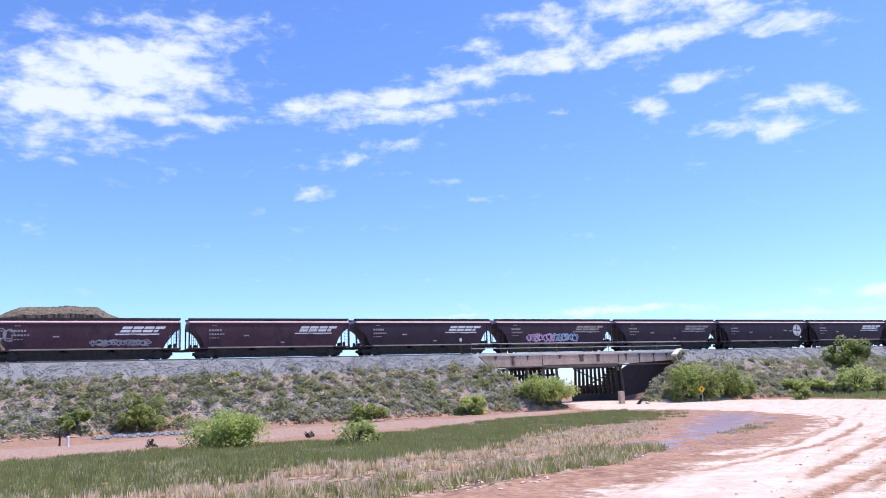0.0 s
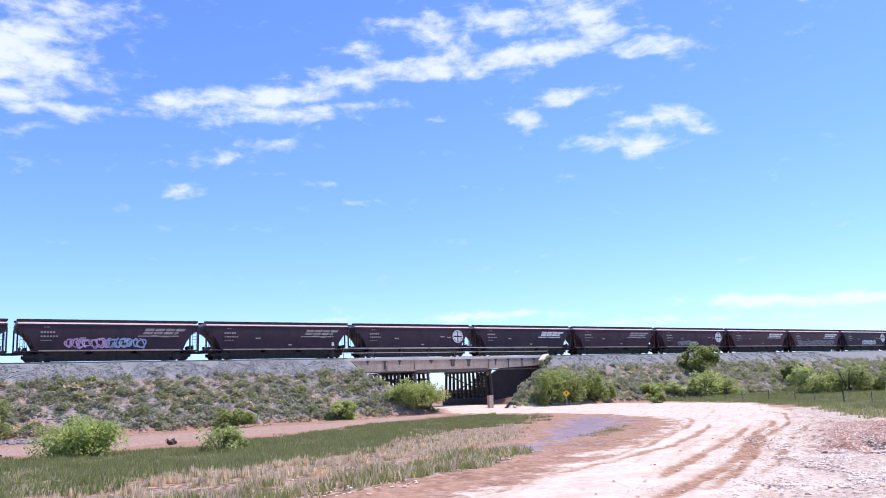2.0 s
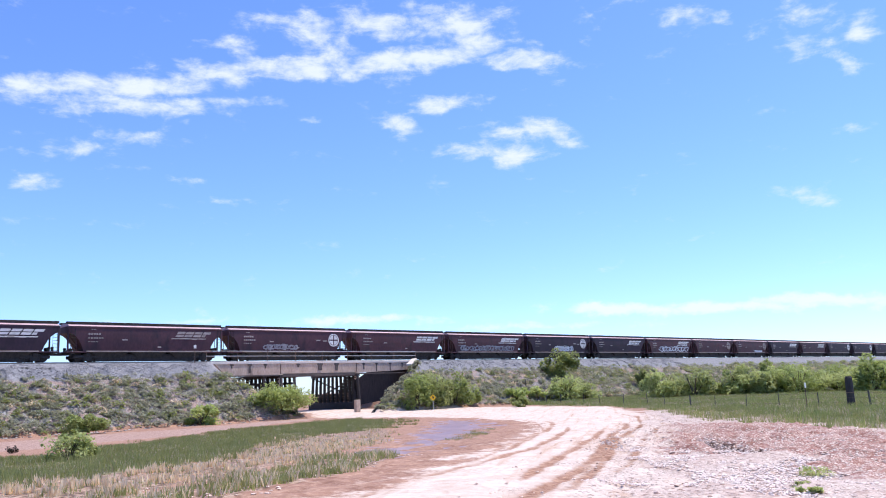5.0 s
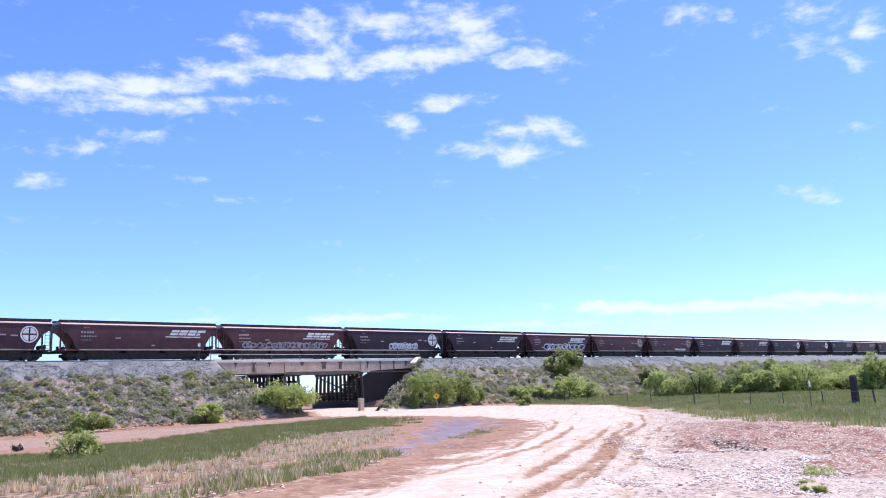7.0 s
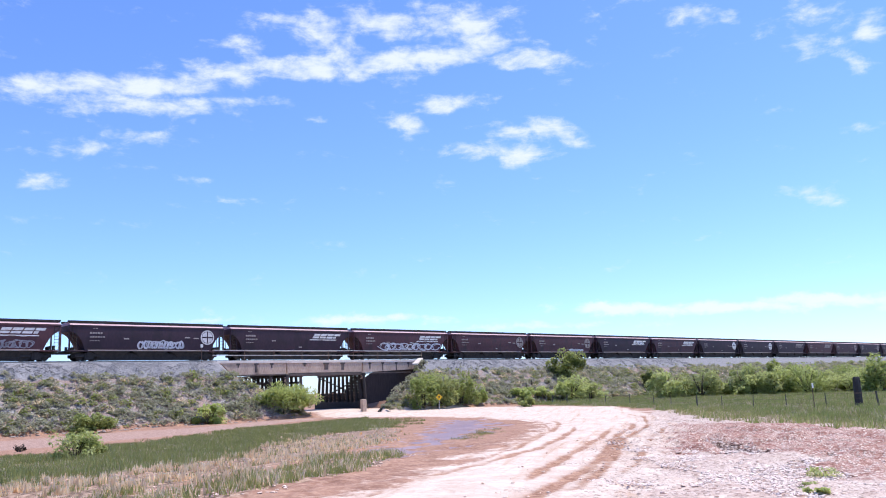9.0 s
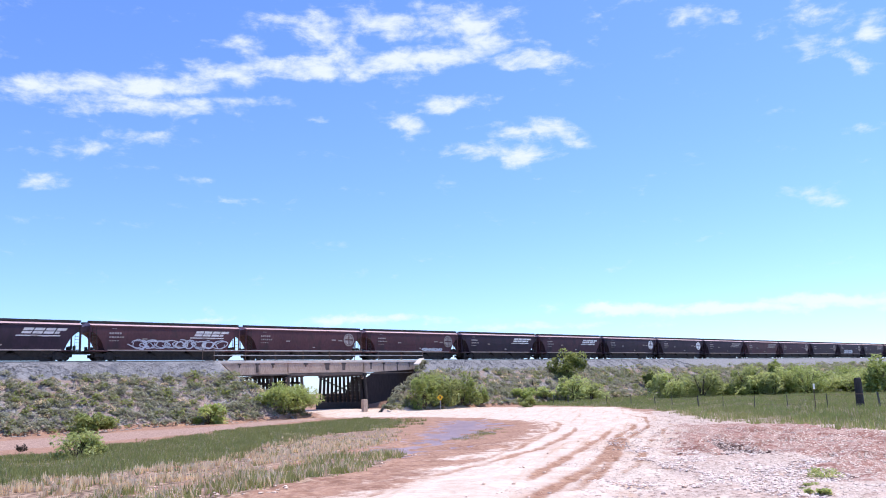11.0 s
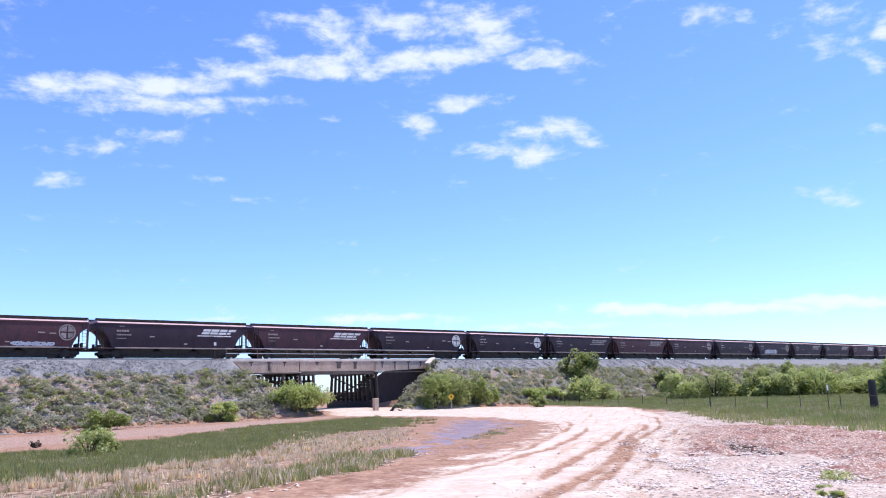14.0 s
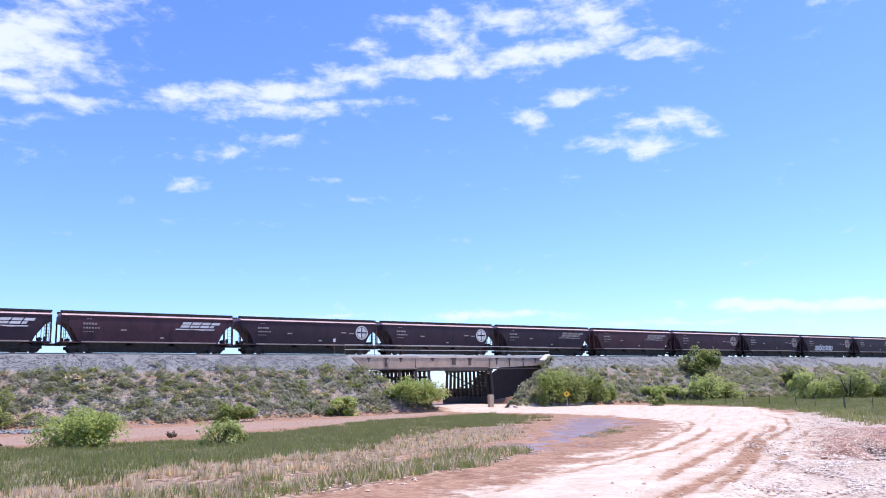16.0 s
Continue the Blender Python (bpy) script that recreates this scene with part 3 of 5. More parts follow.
def box(bm, x0, x1, y0, y1, z0, z1, bevel=0.0):
    """Adds a box between two corners, its edges eased."""
    r = bmesh.ops.create_cube(bm, size=1.0, matrix=Matrix.LocRotScale(((x0 + x1) / 2, (y0 + y1) / 2, (z0 + z1) / 2), None, (abs(x1 - x0), abs(y1 - y0), abs(z1 - z0))))
    if bevel:
        es = list({e for v in r["verts"] for e in v.link_edges})
        bmesh.ops.bevel(bm, geom=es, offset=bevel, segments=1, affect="EDGES")
    return bm


def boxes(*rows, bevel=0.0):
    bm = bmesh.new()
    for r in rows:
        box(bm, *r, bevel=bevel)
    return bm


def rod(bm, a, b, r0, r1=None, sides=8):
    """Adds a round bar from a to b, tapered from r0 to r1."""
    a, b = Vector(a), Vector(b)
    d = b - a
    q = d.to_track_quat("Z", "Y")
    bmesh.ops.create_cone(bm, cap_ends=True, segments=sides, radius1=r0, radius2=r0 if r1 is None else r1, depth=d.length,
                          matrix=Matrix.Translation((a + b) / 2) @ q.to_matrix().to_4x4())
    return bm


def rods(*rows, sides=8):
    bm = bmesh.new()
    for r in rows:
        rod(bm, *r, sides=sides)
    return bm


def loft(sections, close=True, caps=True):
    """A skin over sections of equal point counts."""
    bm = bmesh.new()
    rings = [[bm.verts.new(p) for p in s] for s in sections]
    n = len(rings[0])
    for a, b in zip(rings[:-1], rings[1:]):
        for i in range(n if close else n - 1):
            bm.faces.new((a[i], a[(i + 1) % n], b[(i + 1) % n], b[i]))
    if caps:
        bm.faces.new(rings[0][::-1])
        bm.faces.new(rings[-1])
    bmesh.ops.recalc_face_normals(bm, faces=bm.faces)
    return bm


def plate(points, y, thick):
    """A thin sheet in the plane of a car's side: points (x, z), its outer face at y."""
    bm = bmesh.new()
    f = bm.faces.new([bm.verts.new((x, y, z)) for x, z in points])
    r = bmesh.ops.extrude_face_region(bm, geom=[f])
    for v in r["geom"]:
        if isinstance(v, bmesh.types.BMVert):
            v.co.y += thick
    bmesh.ops.recalc_face_normals(bm, faces=bm.faces)
    return bm


# ---- hopper cars ----
CAR_PITCH, HEAD_X = 18.8, 12.49
HALF, TOP_Z, EAVE_Z, SILL_Z = 8.95, 4.34, 3.78, 1.12


def side_y(z):
    """Half width of the round-sided body at a height."""
    u = (z - SILL_Z) / (EAVE_Z - SILL_Z)
    return 1.40 + 0.20 * math.sin(math.pi * min(1, max(0, u)) * 0.62) - 0.02 * u


def body_mesh():
    """The round-sided hopper body whose lower corners are cut away towards the ends."""
    cuts = ((-HALF, 3.1), (-8.55, 2.98), (-8.2, 2.72), (-7.85, 2.3), (-7.55, 1.75), (-7.3, SILL_Z), (0, SILL_Z), (7.3, SILL_Z), (7.55, 1.75), (7.85, 2.3), (8.2, 2.72), (8.55, 2.98), (HALF, 3.1))
    secs = []
    for x, low in cuts:
        zs = [low + (EAVE_Z - low) * k / 8 for k in range(9)]
        secs.append([(x, -side_y(z), z) for z in zs] + [(x, side_y(z), z) for z in reversed(zs)])
    bm = loft(secs)
    return bm


def make_mesh(name, bm, material, smooth=False):
    me = bpy.data.meshes.new(name)
    bm.to_mesh(me)
    bm.free()
    me.materials.append(material)
    if smooth:
        me.polygons.foreach_set("use_smooth", [True] * len(me.polygons))
        me.set_sharp_from_angle(angle=radians(35))
    return me


def wheel_mesh():
    """Two flanged wheels on one axle, with bearing caps and their bolts."""
    bm = bmesh.new()
    for s in (-1, 1):
        for a, b, r0, r1 in ((0.69, 0.83, 0.45, 0.455), (0.65, 0.69, 0.48, 0.49), (0.83, 0.85, 0.38, 0.30)):
            rod(bm, (0, s * a, 0), (0, s * b, 0), r0, r1, sides=20)
        rod(bm, (0, s * 0.85, 0), (0, s * 1.15, 0), 0.12, sides=10)
        for k in range(3):
            c, d = 0.07 * math.cos(k * 2.094), 0.07 * math.sin(k * 2.094)
            rod(bm, (c, s * 1.15, d), (c, s * 1.17, d), 0.025, sides=5)
    rod(bm, (0, -0.7, 0), (0, 0.7, 0), 0.085, sides=10)
    return bm


WHEELSETS = []
CAR_MESHES = {}


def car_meshes():
    g = CAR_MESHES
    for k, m in enumerate(BROWNS):
        g["body", k] = make_mesh("body", body_mesh(), m, True)
        g["chord", k] = make_mesh("top_chord", boxes((-HALF, HALF, -1.635, -1.535, EAVE_Z - 0.16, EAVE_Z + 0.02), bevel=0.02), m)
        prof = lambda f, z, w: [(-f, -w, z), (f, -w, z), (f, w, z), (-f, w, z)]
        g["bay", k] = make_mesh("hopper_bay", loft([prof(2.2, SILL_Z + 0.04, 1.36), prof(1.9, 0.9, 1.25), prof(1.15, 0.42, 1.0), prof(1.1, 0.28, 1.0)]), M_UNDER)
        ends = bmesh.new()
        for yy in (-1.38, 1.38):
            box(ends, HALF + 0.05, HALF - 0.1, yy - 0.08, yy + 0.08, 1.0, 3.4, bevel=0.015)
            rod(ends, (8.05, yy, 1.05), (8.05, yy, 2.6), 0.035)
        for yy in (-0.45, 0.45):
            rod(ends, (7.2, yy, 1.15), (8.65, yy, 3.1), 0.04)
        box(ends, 6.9, HALF + 0.1, -1.42, 1.42, 0.98, 1.12, bevel=0.02)
        g["end", k] = make_mesh("end_frame", ends, m)
    roof = loft([[(x, -1.56, EAVE_Z + 0.01), (x, -0.9, 4.10), (x, 0.9, 4.10), (x, 1.56, EAVE_Z + 0.01)] for x in (-HALF + 0.02, HALF - 0.02)])
    g["roof"] = make_mesh("roof", roof, M_ROOF)
    g["walk"] = make_mesh("running_board", boxes((-HALF - 0.05, HALF + 0.05, -0.2, 0.2, 4.09, 4.30)), M_UNDER)
    hatch = boxes((-8.2, 8.2, -0.55, 0.55, 4.15, 4.27), bevel=0.03)
    for i in range(11):
        box(hatch, -7.7 + i * 1.54 - 0.05, -7.7 + i * 1.54 + 0.05, -0.6, 0.6, 4.26, TOP_Z)
    g["hatch"] = make_mesh("roof_hatch", hatch, M_UNDER)
    g["sill"] = make_mesh("side_sill", boxes((-7.0, 7.0, -1.50, -1.36, 1.03, 1.17), bevel=0.02), M_SILL)
    lad = bmesh.new()
    for xx in (-0.22, 0.22):
        rod(lad, (xx, -1.6, 0.75), (xx, -1.6, 3.8), 0.025, sides=5)
    for k in range(9):
        rod(lad, (-0.22, -1.6, 0.85 + k * 0.34), (0.22, -1.6, 0.85 + k * 0.34), 0.02, sides=5)
    g["ladder"] = make_mesh("ladder", lad, M_UNDER)
    fr = bmesh.new()
    for yy in (-1.0, 1.0):
        box(fr, -1.5, 1.5, yy - 0.09, yy + 0.09, 0.36, 0.72, bevel=0.05)
        box(fr, -0.5, 0.5, yy - 0.12, yy + 0.12, 0.1, 0.86, bevel=0.05)
    box(fr, -0.25, 0.25, -1.2, 1.2, 0.6, 0.95)
    g["frame"] = make_mesh("bogie_frame", fr, M_UNDER)
    g["wheel"] = make_mesh("wheel", wheel_mesh(), M_UNDER)
    cp = bmesh.new()
    box(cp, -0.42, 0.42, -0.12, 0.12, 0.72, 0.98, bevel=0.04)
    g["coupler"] = make_mesh("coupler", cp, M_UNDER)
    # below the centre sill, dark panels are added to block sky under the car
    g["centre"] = make_mesh("centre_sill", boxes((-9.0, 9.0, -0.3, 0.3, 0.75, 1.05), (-5.9, 5.9, -0.95, -0.75, 0.04, 0.80), (-8.1, 8.1, -0.35, 0.35, 0.38, 0.76)), M_UNDER)
    hose = bmesh.new()
    rod(hose, (8.0, -1.2, 1.35), (8.0, -0.3, 1.35), 0.2, sides=10)
    box(hose, 8.3, 8.5, -1.3, -0.9, 1.15, 1.6, bevel=0.03)
    g["brake"] = make_mesh("brake_gear", hose, M_UNDER)
    # wordmark: four slanted blocks over a bar
    wm = bmesh.new()
    lean = 0.35
    for i in range(4):
        x0, x1 = 2.95 + i * 1.08, 2.95 + i * 1.08 + 0.95
        for z0, z1, cut in ((2.78, 3.03, 0.0 if i != 3 else 0.5), (3.11, 3.38, 0.0)):
            a, b = (z0 - 2.78) * lean / 0.6, (z1 - 2.78) * lean / 0.6
            q = plate([(x0 + a, z0), (x1 + a - cut, z0), (x1 + b - cut, z1), (x0 + b, z1)], -side_y(z0) - 0.035, 0.03)
            t = bpy.data.meshes.new("t")
            q.to_mesh(t)
            q.free()
            wm.from_mesh(t)
    q = plate([(2.45, 2.52), (6.75, 2.52), (6.82, 2.64), (2.52, 2.64)], -side_y(2.6) - 0.035, 0.03)
    t = bpy.data.meshes.new("t")
    q.to_mesh(t)
    q.free()
    wm.from_mesh(t)
    g["wordmark"] = make_mesh("wordmark", wm, M_WHITE)
    g["wordmark_dull"] = make_mesh("wordmark", copy_bm(g["wordmark"]), M_DULL)
    # round emblem: ring and cross
    em = bmesh.new()
    n = 28
    cx, cz, ro, ri = 6.75, 2.66, 0.86, 0.72
    out_v = [em.verts.new((cx + ro * math.cos(6.2832 * k / n), -side_y(cz) - 0.04, cz + ro * math.sin(6.2832 * k / n))) for k in range(n)]
    in_v = [em.verts.new((cx + ri * math.cos(6.2832 * k / n), -side_y(cz) - 0.04, cz + ri * math.sin(6.2832 * k / n))) for k in range(n)]
    for k in range(n):
        em.faces.new((out_v[k], out_v[(k + 1) % n], in_v[(k + 1) % n], in_v[k]))
    for sx in (-1, 1):
        for sz in (-1, 1):
            pts = [(cx + sx * 0.08, cz + sz * 0.08)] + [(cx + sx * 0.66 * math.cos(a), cz + sz * 0.66 * math.sin(a)) for a in (0.13, 0.5, 0.785, 1.07, 1.44)]
            em.faces.new([em.verts.new((x, -side_y(cz) - 0.04, z)) for x, z in pts])
    r = bmesh.ops.extrude_face_region(em, geom=em.faces[:])
    for v in r["geom"]:
        if isinstance(v, bmesh.types.BMVert):
            v.co.y += 0.06
    bmesh.ops.recalc_face_normals(em, faces=em.faces)
    g["emblem"] = make_mesh("emblem", em, M_WHITE)
    g["emblem_dull"] = make_mesh("emblem", copy_bm(g["emblem"]), M_DULL)
    num = bmesh.new()
    for x0, x1, z0, z1 in ((-6.9, -5.7, 2.86, 3.06), (-6.9, -5.3, 2.46, 2.62), (-6.9, -5.9, 2.1, 2.18), (-6.6, -6.0, 3.42, 3.5)):
        k = x0
        while k < x1 - 0.05:
            box(num, k, k + 0.2, -side_y(z0) - 0.045, -side_y(z0) + 0.03, z0, z1)
            k += 0.28
    g["numbers"] = make_mesh("number_bars", num, M_DULL)
    dots = bmesh.new()
    rs = random.Random(5)
    for x in (-3.2, 3.9, 5.0, 0.9):
        z = rs.uniform(1.5, 2.8)
        box(dots, x, x + rs.uniform(0.15, 0.7), -side_y(z) - 0.04, -side_y(z) + 0.02, z, z + 0.14)
    g["stencils"] = make_mesh("stencil_bars", dots, M_DULL)


def copy_bm(me):
    bm = bmesh.new()
    bm.from_mesh(me)
    return bm


def graffiti(kind, seed):
    """Sprayed tangle on a car's side: looping strokes of uneven width, no letters."""
    rs = random.Random(seed)
    x0, x1, z0, z1, step = kind
    bm = bmesh.new()
    x, layer = x0, 0
    while x < x1:
        w = step * rs.uniform(0.8, 1.25)
        for stroke in range(3):
            layer += 1
            n = 14
            cx, cz = x + w * rs.uniform(0.3, 0.7), (z0 + z1) / 2 + rs.uniform(-0.08, 0.08)
            rx, rz_ = w * rs.uniform(0.3, 0.62), (z1 - z0) / 2 * rs.uniform(0.65, 1.0)
            a0, turn_, fold = rs.uniform(0, 6.28), rs.choice((-1, 1)) * rs.uniform(3.4, 6.2), rs.uniform(0.5, 1.6)
            pts = []
            for k in range(n):
                a = a0 + turn_ * k / (n - 1)
                pts.append((cx + rx * math.cos(a) * (1 + 0.25 * math.sin(fold * a * 2)), cz + rz_ * math.sin(a + 0.3 * math.sin(fold * a))))
            half = rs.uniform(0.035, 0.075)
            rails_ = []
            for k in range(n):
                (ax, az_), (bx, bz) = pts[max(k - 1, 0)], pts[min(k + 1, n - 1)]
                ln_ = math.hypot(bx - ax, bz - az_) + 1e-6
                ox, oz = -(bz - az_) / ln_ * half, (bx - ax) / ln_ * half
                px_, pz = pts[k]
                rails_.append([bm.verts.new((px_ + s_ * ox, -side_y(pz + s_ * oz) - 0.014 - 0.003 * (layer % 5), pz + s_ * oz)) for s_ in (-1, 1)])
            for (a, b), (c, d) in zip(rails_[:-1], rails_[1:]):
                bm.faces.new((a, b, d, c))
        x += w * 0.8
    r = bmesh.ops.extrude_face_region(bm, geom=bm.faces[:])
    for v in r["geom"]:
        if isinstance(v, bmesh.types.BMVert):
            v.co.y += 0.05
    bmesh.ops.recalc_face_normals(bm, faces=bm.faces)
    return bm


M_SILL = mat("dusty side sill", (0.20, 0.16, 0.15), (0.38, 0.31, 0.29), scale=1, fine=8)
car_meshes()
# index from the head: brown, mark (w wordmark, e emblem, n none; capital when bright)
CAR_LOOKS = {-2: (1, "w"), -1: (0, "W"), 0: (0, "W"), 1: (1, "W"), 2: (1, "w"), 3: (1, "w"), 4: (1, "E"), 5: (1, "W"), 6: (0, "w"), 7: (0, "E"), 8: (2, "W"),
             9: (2, "W"), 10: (1, "E"), 11: (1, "W"), 12: (2, "W"), 13: (2, "e"), 14: (2, "e"), 15: (1, "W"), 16: (0, "W"), 17: (1, "E"), 18: (1, "E"), 19: (1, "w"),
             20: (2, "w"), 21: (0, "e"), 22: (1, "e"), 23: (1, "e")}
SPRAY = {-1: (((0.2, 5.4, 1.45, 2.0, 0.6), M_GREY), ((-8.2, -7.2, 2.0, 3.2, 0.7), M_GREY)), 2: (((-4.6, -0.9, 1.35, 2.35, 0.75), M_PINK), ((-0.6, 2.4, 1.35, 2.35, 0.7), M_TEAL)),
         9: (((-6.4, 5.6, 1.3, 2.1, 0.8), M_GREY),), 10: (((-1.6, 3.6, 1.3, 2.2, 0.6), M_SILVER),), 12: (((-4.4, 5.4, 1.3, 2.3, 1.5), M_SILVER),),
         14: (((1.5, 5.2, 1.3, 1.6, 0.45), M_SILVER),), 7: (((-4.0, 0.5, 1.4, 2.0, 0.7), M_GREY),), 23: (((-5.0, 1.0, 1.3, 2.2, 0.8), M_SILVER),)}


def hopper_car(index, x):
    g = CAR_MESHES
    rs = random.Random(100 + index)
    brown, mark = CAR_LOOKS.get(index, (rs.choice((0, 1, 1, 2)), rs.choice("wweW")))
    tone = ("red-brown", "dark plum-brown", "rusty orange-brown")[brown]
    extra = " and graffiti" if index in SPRAY else ""
    what = "round emblem" if mark in "eE" else "slanted wordmark"
    car = thing("hopper_car", f"{tone} covered hopper car with {what}{extra}", "freight car", "cars of the train", (x, TRACK_Y, RAIL_Z))
    body = part("body", g["body", brown], None, car)
    roof_ob = part("roof", g["roof"], None, car, "roof sheet with sunlight painted into its pale colour")
    part("roof_hatch", g["hatch"], None, roof_ob)
    part("centre_sill", g["centre"], None, car)
    for dx in (-4.45, 0.0, 4.45):
        part("hopper_bay", g["bay", brown], None, car).location.x = dx
    for s in (-1, 1):
        half_turn = 0.0 if s > 0 else math.pi
        part("running_board", g["walk"], None, roof_ob).location.y = s * 0.98
        part("end_frame", g["end", brown], None, car).rotation_euler.z = half_turn
        part("brake_gear", g["brake"], None, car).rotation_euler.z = half_turn
        part("top_chord", g["chord", brown], None, body).rotation_euler.z = half_turn
        part("side_sill", g["sill"], None, body, "dusty grey side sill").rotation_euler.z = half_turn
        part("ladder", g["ladder"], None, car).location.x = s * 8.5
        c = part("coupler", g["coupler"], None, car)
        c.location.x = s * (CAR_PITCH / 2 - 0.36)
        b = part("bogie", g["frame"], None, car, "black three-piece bogie")
        b.location.x = s * 6.75
        for dx in (-0.89, 0.89):
            w = part("wheelset", g["wheel"], None, b)
            w.location = (dx, 0, 0.49)
            WHEELSETS.append((w, dx))
    if mark in "wW":
        part("wordmark", g["wordmark" if mark == "W" else "wordmark_dull"], None, body, "slanted white wordmark blocks")
    else:
        part("emblem", g["emblem" if mark == "E" else "emblem_dull"], None, body, "round white cross emblem")
    part("number_bars", g["numbers"], None, body)["kind"] = "stuff"
    part("stencil_bars", g["stencils"], None, body)["kind"] = "stuff"
    for k, (kind, m) in enumerate(SPRAY.get(index, ())):
        part("graffiti", graffiti(kind, index * 7 + k), m, body, "sprayed graffiti shapes")
    return car


CARS = [(i, hopper_car(i, HEAD_X + CAR_PITCH * (i + 0.5))) for i in range(-3, 37)]


# ---- track and bridge ----
def track():
    for y in (TRACK_Y - 0.755, TRACK_Y + 0.755):
        bm = bmesh.new()
        for y0, y1, z0, z1 in ((-0.075, 0.075, -0.19, -0.16), (-0.012, 0.012, -0.16, -0.04), (-0.037, 0.037, -0.04, 0.0)):
            box(bm, -420, 900, y + y0, y + y1, RAIL_Z + z0, RAIL_Z + z1)
        tagged(part("rail", bm, M_RAIL, None), "worn steel running rail on timber sleepers", "rail", "rails", kind="structure")
    me = make_mesh("sleeper", boxes((-0.115, 0.115, -1.3, 1.3, -0.17, 0), bevel=0.01), M_TIMBER)
    row = thing("sleepers", "row of dark creosoted timber sleepers under the rails", "sleepers", kind="structure")
    for k in range(300):
        sl = part("sleeper", me, None, row)
        sl.location = (4 + k * 0.55, TRACK_Y, RAIL_Z - 0.19)


track()
JOINTS = (BRIDGE_X0, 56.3, 68.4, BRIDGE_X1)


def bridge():
    b = thing("railway_bridge", "short concrete girder railway bridge on dark timber pile bents", "bridge")
    y0, y1 = TRACK_Y - 2.6, TRACK_Y + 2.6
    deck = boxes((BRIDGE_X0 - 0.6, BRIDGE_X1 + 0.4, y0 - 0.07, y1 + 0.07, 5.58, 5.88), bevel=0.03)
    part("deck_slab", deck, M_CURB, b, "pale concrete deck edge")
    for k, (a, c) in enumerate(zip(JOINTS[:-1], JOINTS[1:])):
        low = 4.22 if k != 1 else 4.32
        for y in (y0, y1 - 0.45):
            if k == 0:
                bm = loft([[(x, yy, z) for x, z in ((a, 5.6), (c - 0.06, 5.6), (c - 0.06, low), (a + 1.6, low))] for yy in (y, y + 0.45)])
            elif k == 2:
                bm = loft([[(x, yy, z) for x, z in ((a + 0.06, 5.6), (c, 5.6), (c - 1.2, low + 0.35), (a + 0.06, low))] for yy in (y, y + 0.45)])
            else:
                bm = boxes((a + 0.06, c - 0.06, y, y + 0.45, low, 5.6), bevel=0.03)
            gr = part("girder", bm, M_CONCRETE, b, "stained and shade-dark concrete girder")
            if y == y0:
                # short brackets and full ribs, spaced as they came, and a dark bottom flange
                for f, wide, foot in (((0.25, 0.08, 0.75), (0.52, 0.14, 0.15), (0.76, 0.08, 0.7)), ((0.22, 0.14, 0.7), (0.50, 0.3, 0.25), (0.72, 0.22, 0.2)), ((0.12, 0.08, 0.4), (0.34, 0.06, 0.1), (0.58, 0.06, 0.1), (0.8, 0.05, 0.6)))[k]:
                    x = a + (c - a) * f
                    part("stain_rib", boxes((x - wide, x + wide, y0 - 0.06, y0 + 0.02, low + 0.1 + foot, 5.57), bevel=0.01), M_CAP, gr, "dark upright rib")
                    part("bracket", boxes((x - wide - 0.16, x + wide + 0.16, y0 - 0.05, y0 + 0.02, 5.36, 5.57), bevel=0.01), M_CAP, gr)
                # the flange's dark colour paints the shadow along the girder's bottom edge
                part("flange", boxes((a + (1.7 if k == 0 else 0.1), c - (1.6 if k == 2 else 0.1), y0 - 0.04, y0 + 0.3, low - 0.16, low - 0.005), bevel=0.01), M_CAP, gr, "girder flange darkened as a shadow line")
        if k == 1:
            part("bottom_flange", boxes((a + 0.3, c - 0.3, y0 - 0.10, y0 + 0.6, low - 0.42, low - 0.17), bevel=0.03), M_CAP, b, "dark lower flange of the middle span")
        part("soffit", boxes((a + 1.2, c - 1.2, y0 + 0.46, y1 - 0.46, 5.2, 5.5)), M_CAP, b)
    # pile bents across the track, leaning outward at the rim
    for x, ys, wide in ((56.3, (y0 - 0.1, y1 + 2.6), 9), (58.6, (y0 + 0.4, y1 + 2.6), 8), (68.4, (y0 - 0.1, y1 + 5.0), 12), (54.3, (y0 + 0.6, y1 + 2.4), 8)):
        part("cap_beam", boxes((x - 0.28, x + 0.28, ys[0] - 0.2, ys[1] + 0.2, 3.82, 4.18), bevel=0.03), M_TIMBER, b)
        for i in range(wide):
            y = ys[0] + (ys[1] - ys[0]) * i / (wide - 1)
            lean = 0.5 * (2 * i / (wide - 1) - 1)
            part("timber_post", rods(((x, y + lean, float(ground_z(x, y)) - 0.6), (x, y, 3.84), 0.23, 0.19), sides=10), M_TIMBER if i or x > 60 else M_CAP, b)
        if x < 60:
            for zz in (1.9, 3.1):
                part("girt", boxes((x - 0.34, x - 0.2, ys[0], ys[1], zz - 0.14, zz + 0.14)), M_TIMBER, b)
        if x in (56.3, 68.4):
            for s in (-1, 1):
                ya, yb = (ys if s > 0 else ys[::-1])
                br = rods(((x + s * 0.24, ya, 0.6), (x + s * 0.24, yb, 3.7), 0.1), sides=4)
                part("brace", br, M_TIMBER, b)
    part("column", boxes((56.05, 56.55, y0 - 0.12, y0 + 0.3, 2.6, 4.25), bevel=0.03), M_CONCRETE, b, "pale concrete bracket column")
    part("column", boxes((68.15, 68.7, y0 - 0.12, y0 + 0.3, 3.4, 4.35), bevel=0.03), M_CONCRETE, b, "pale concrete bracket column")
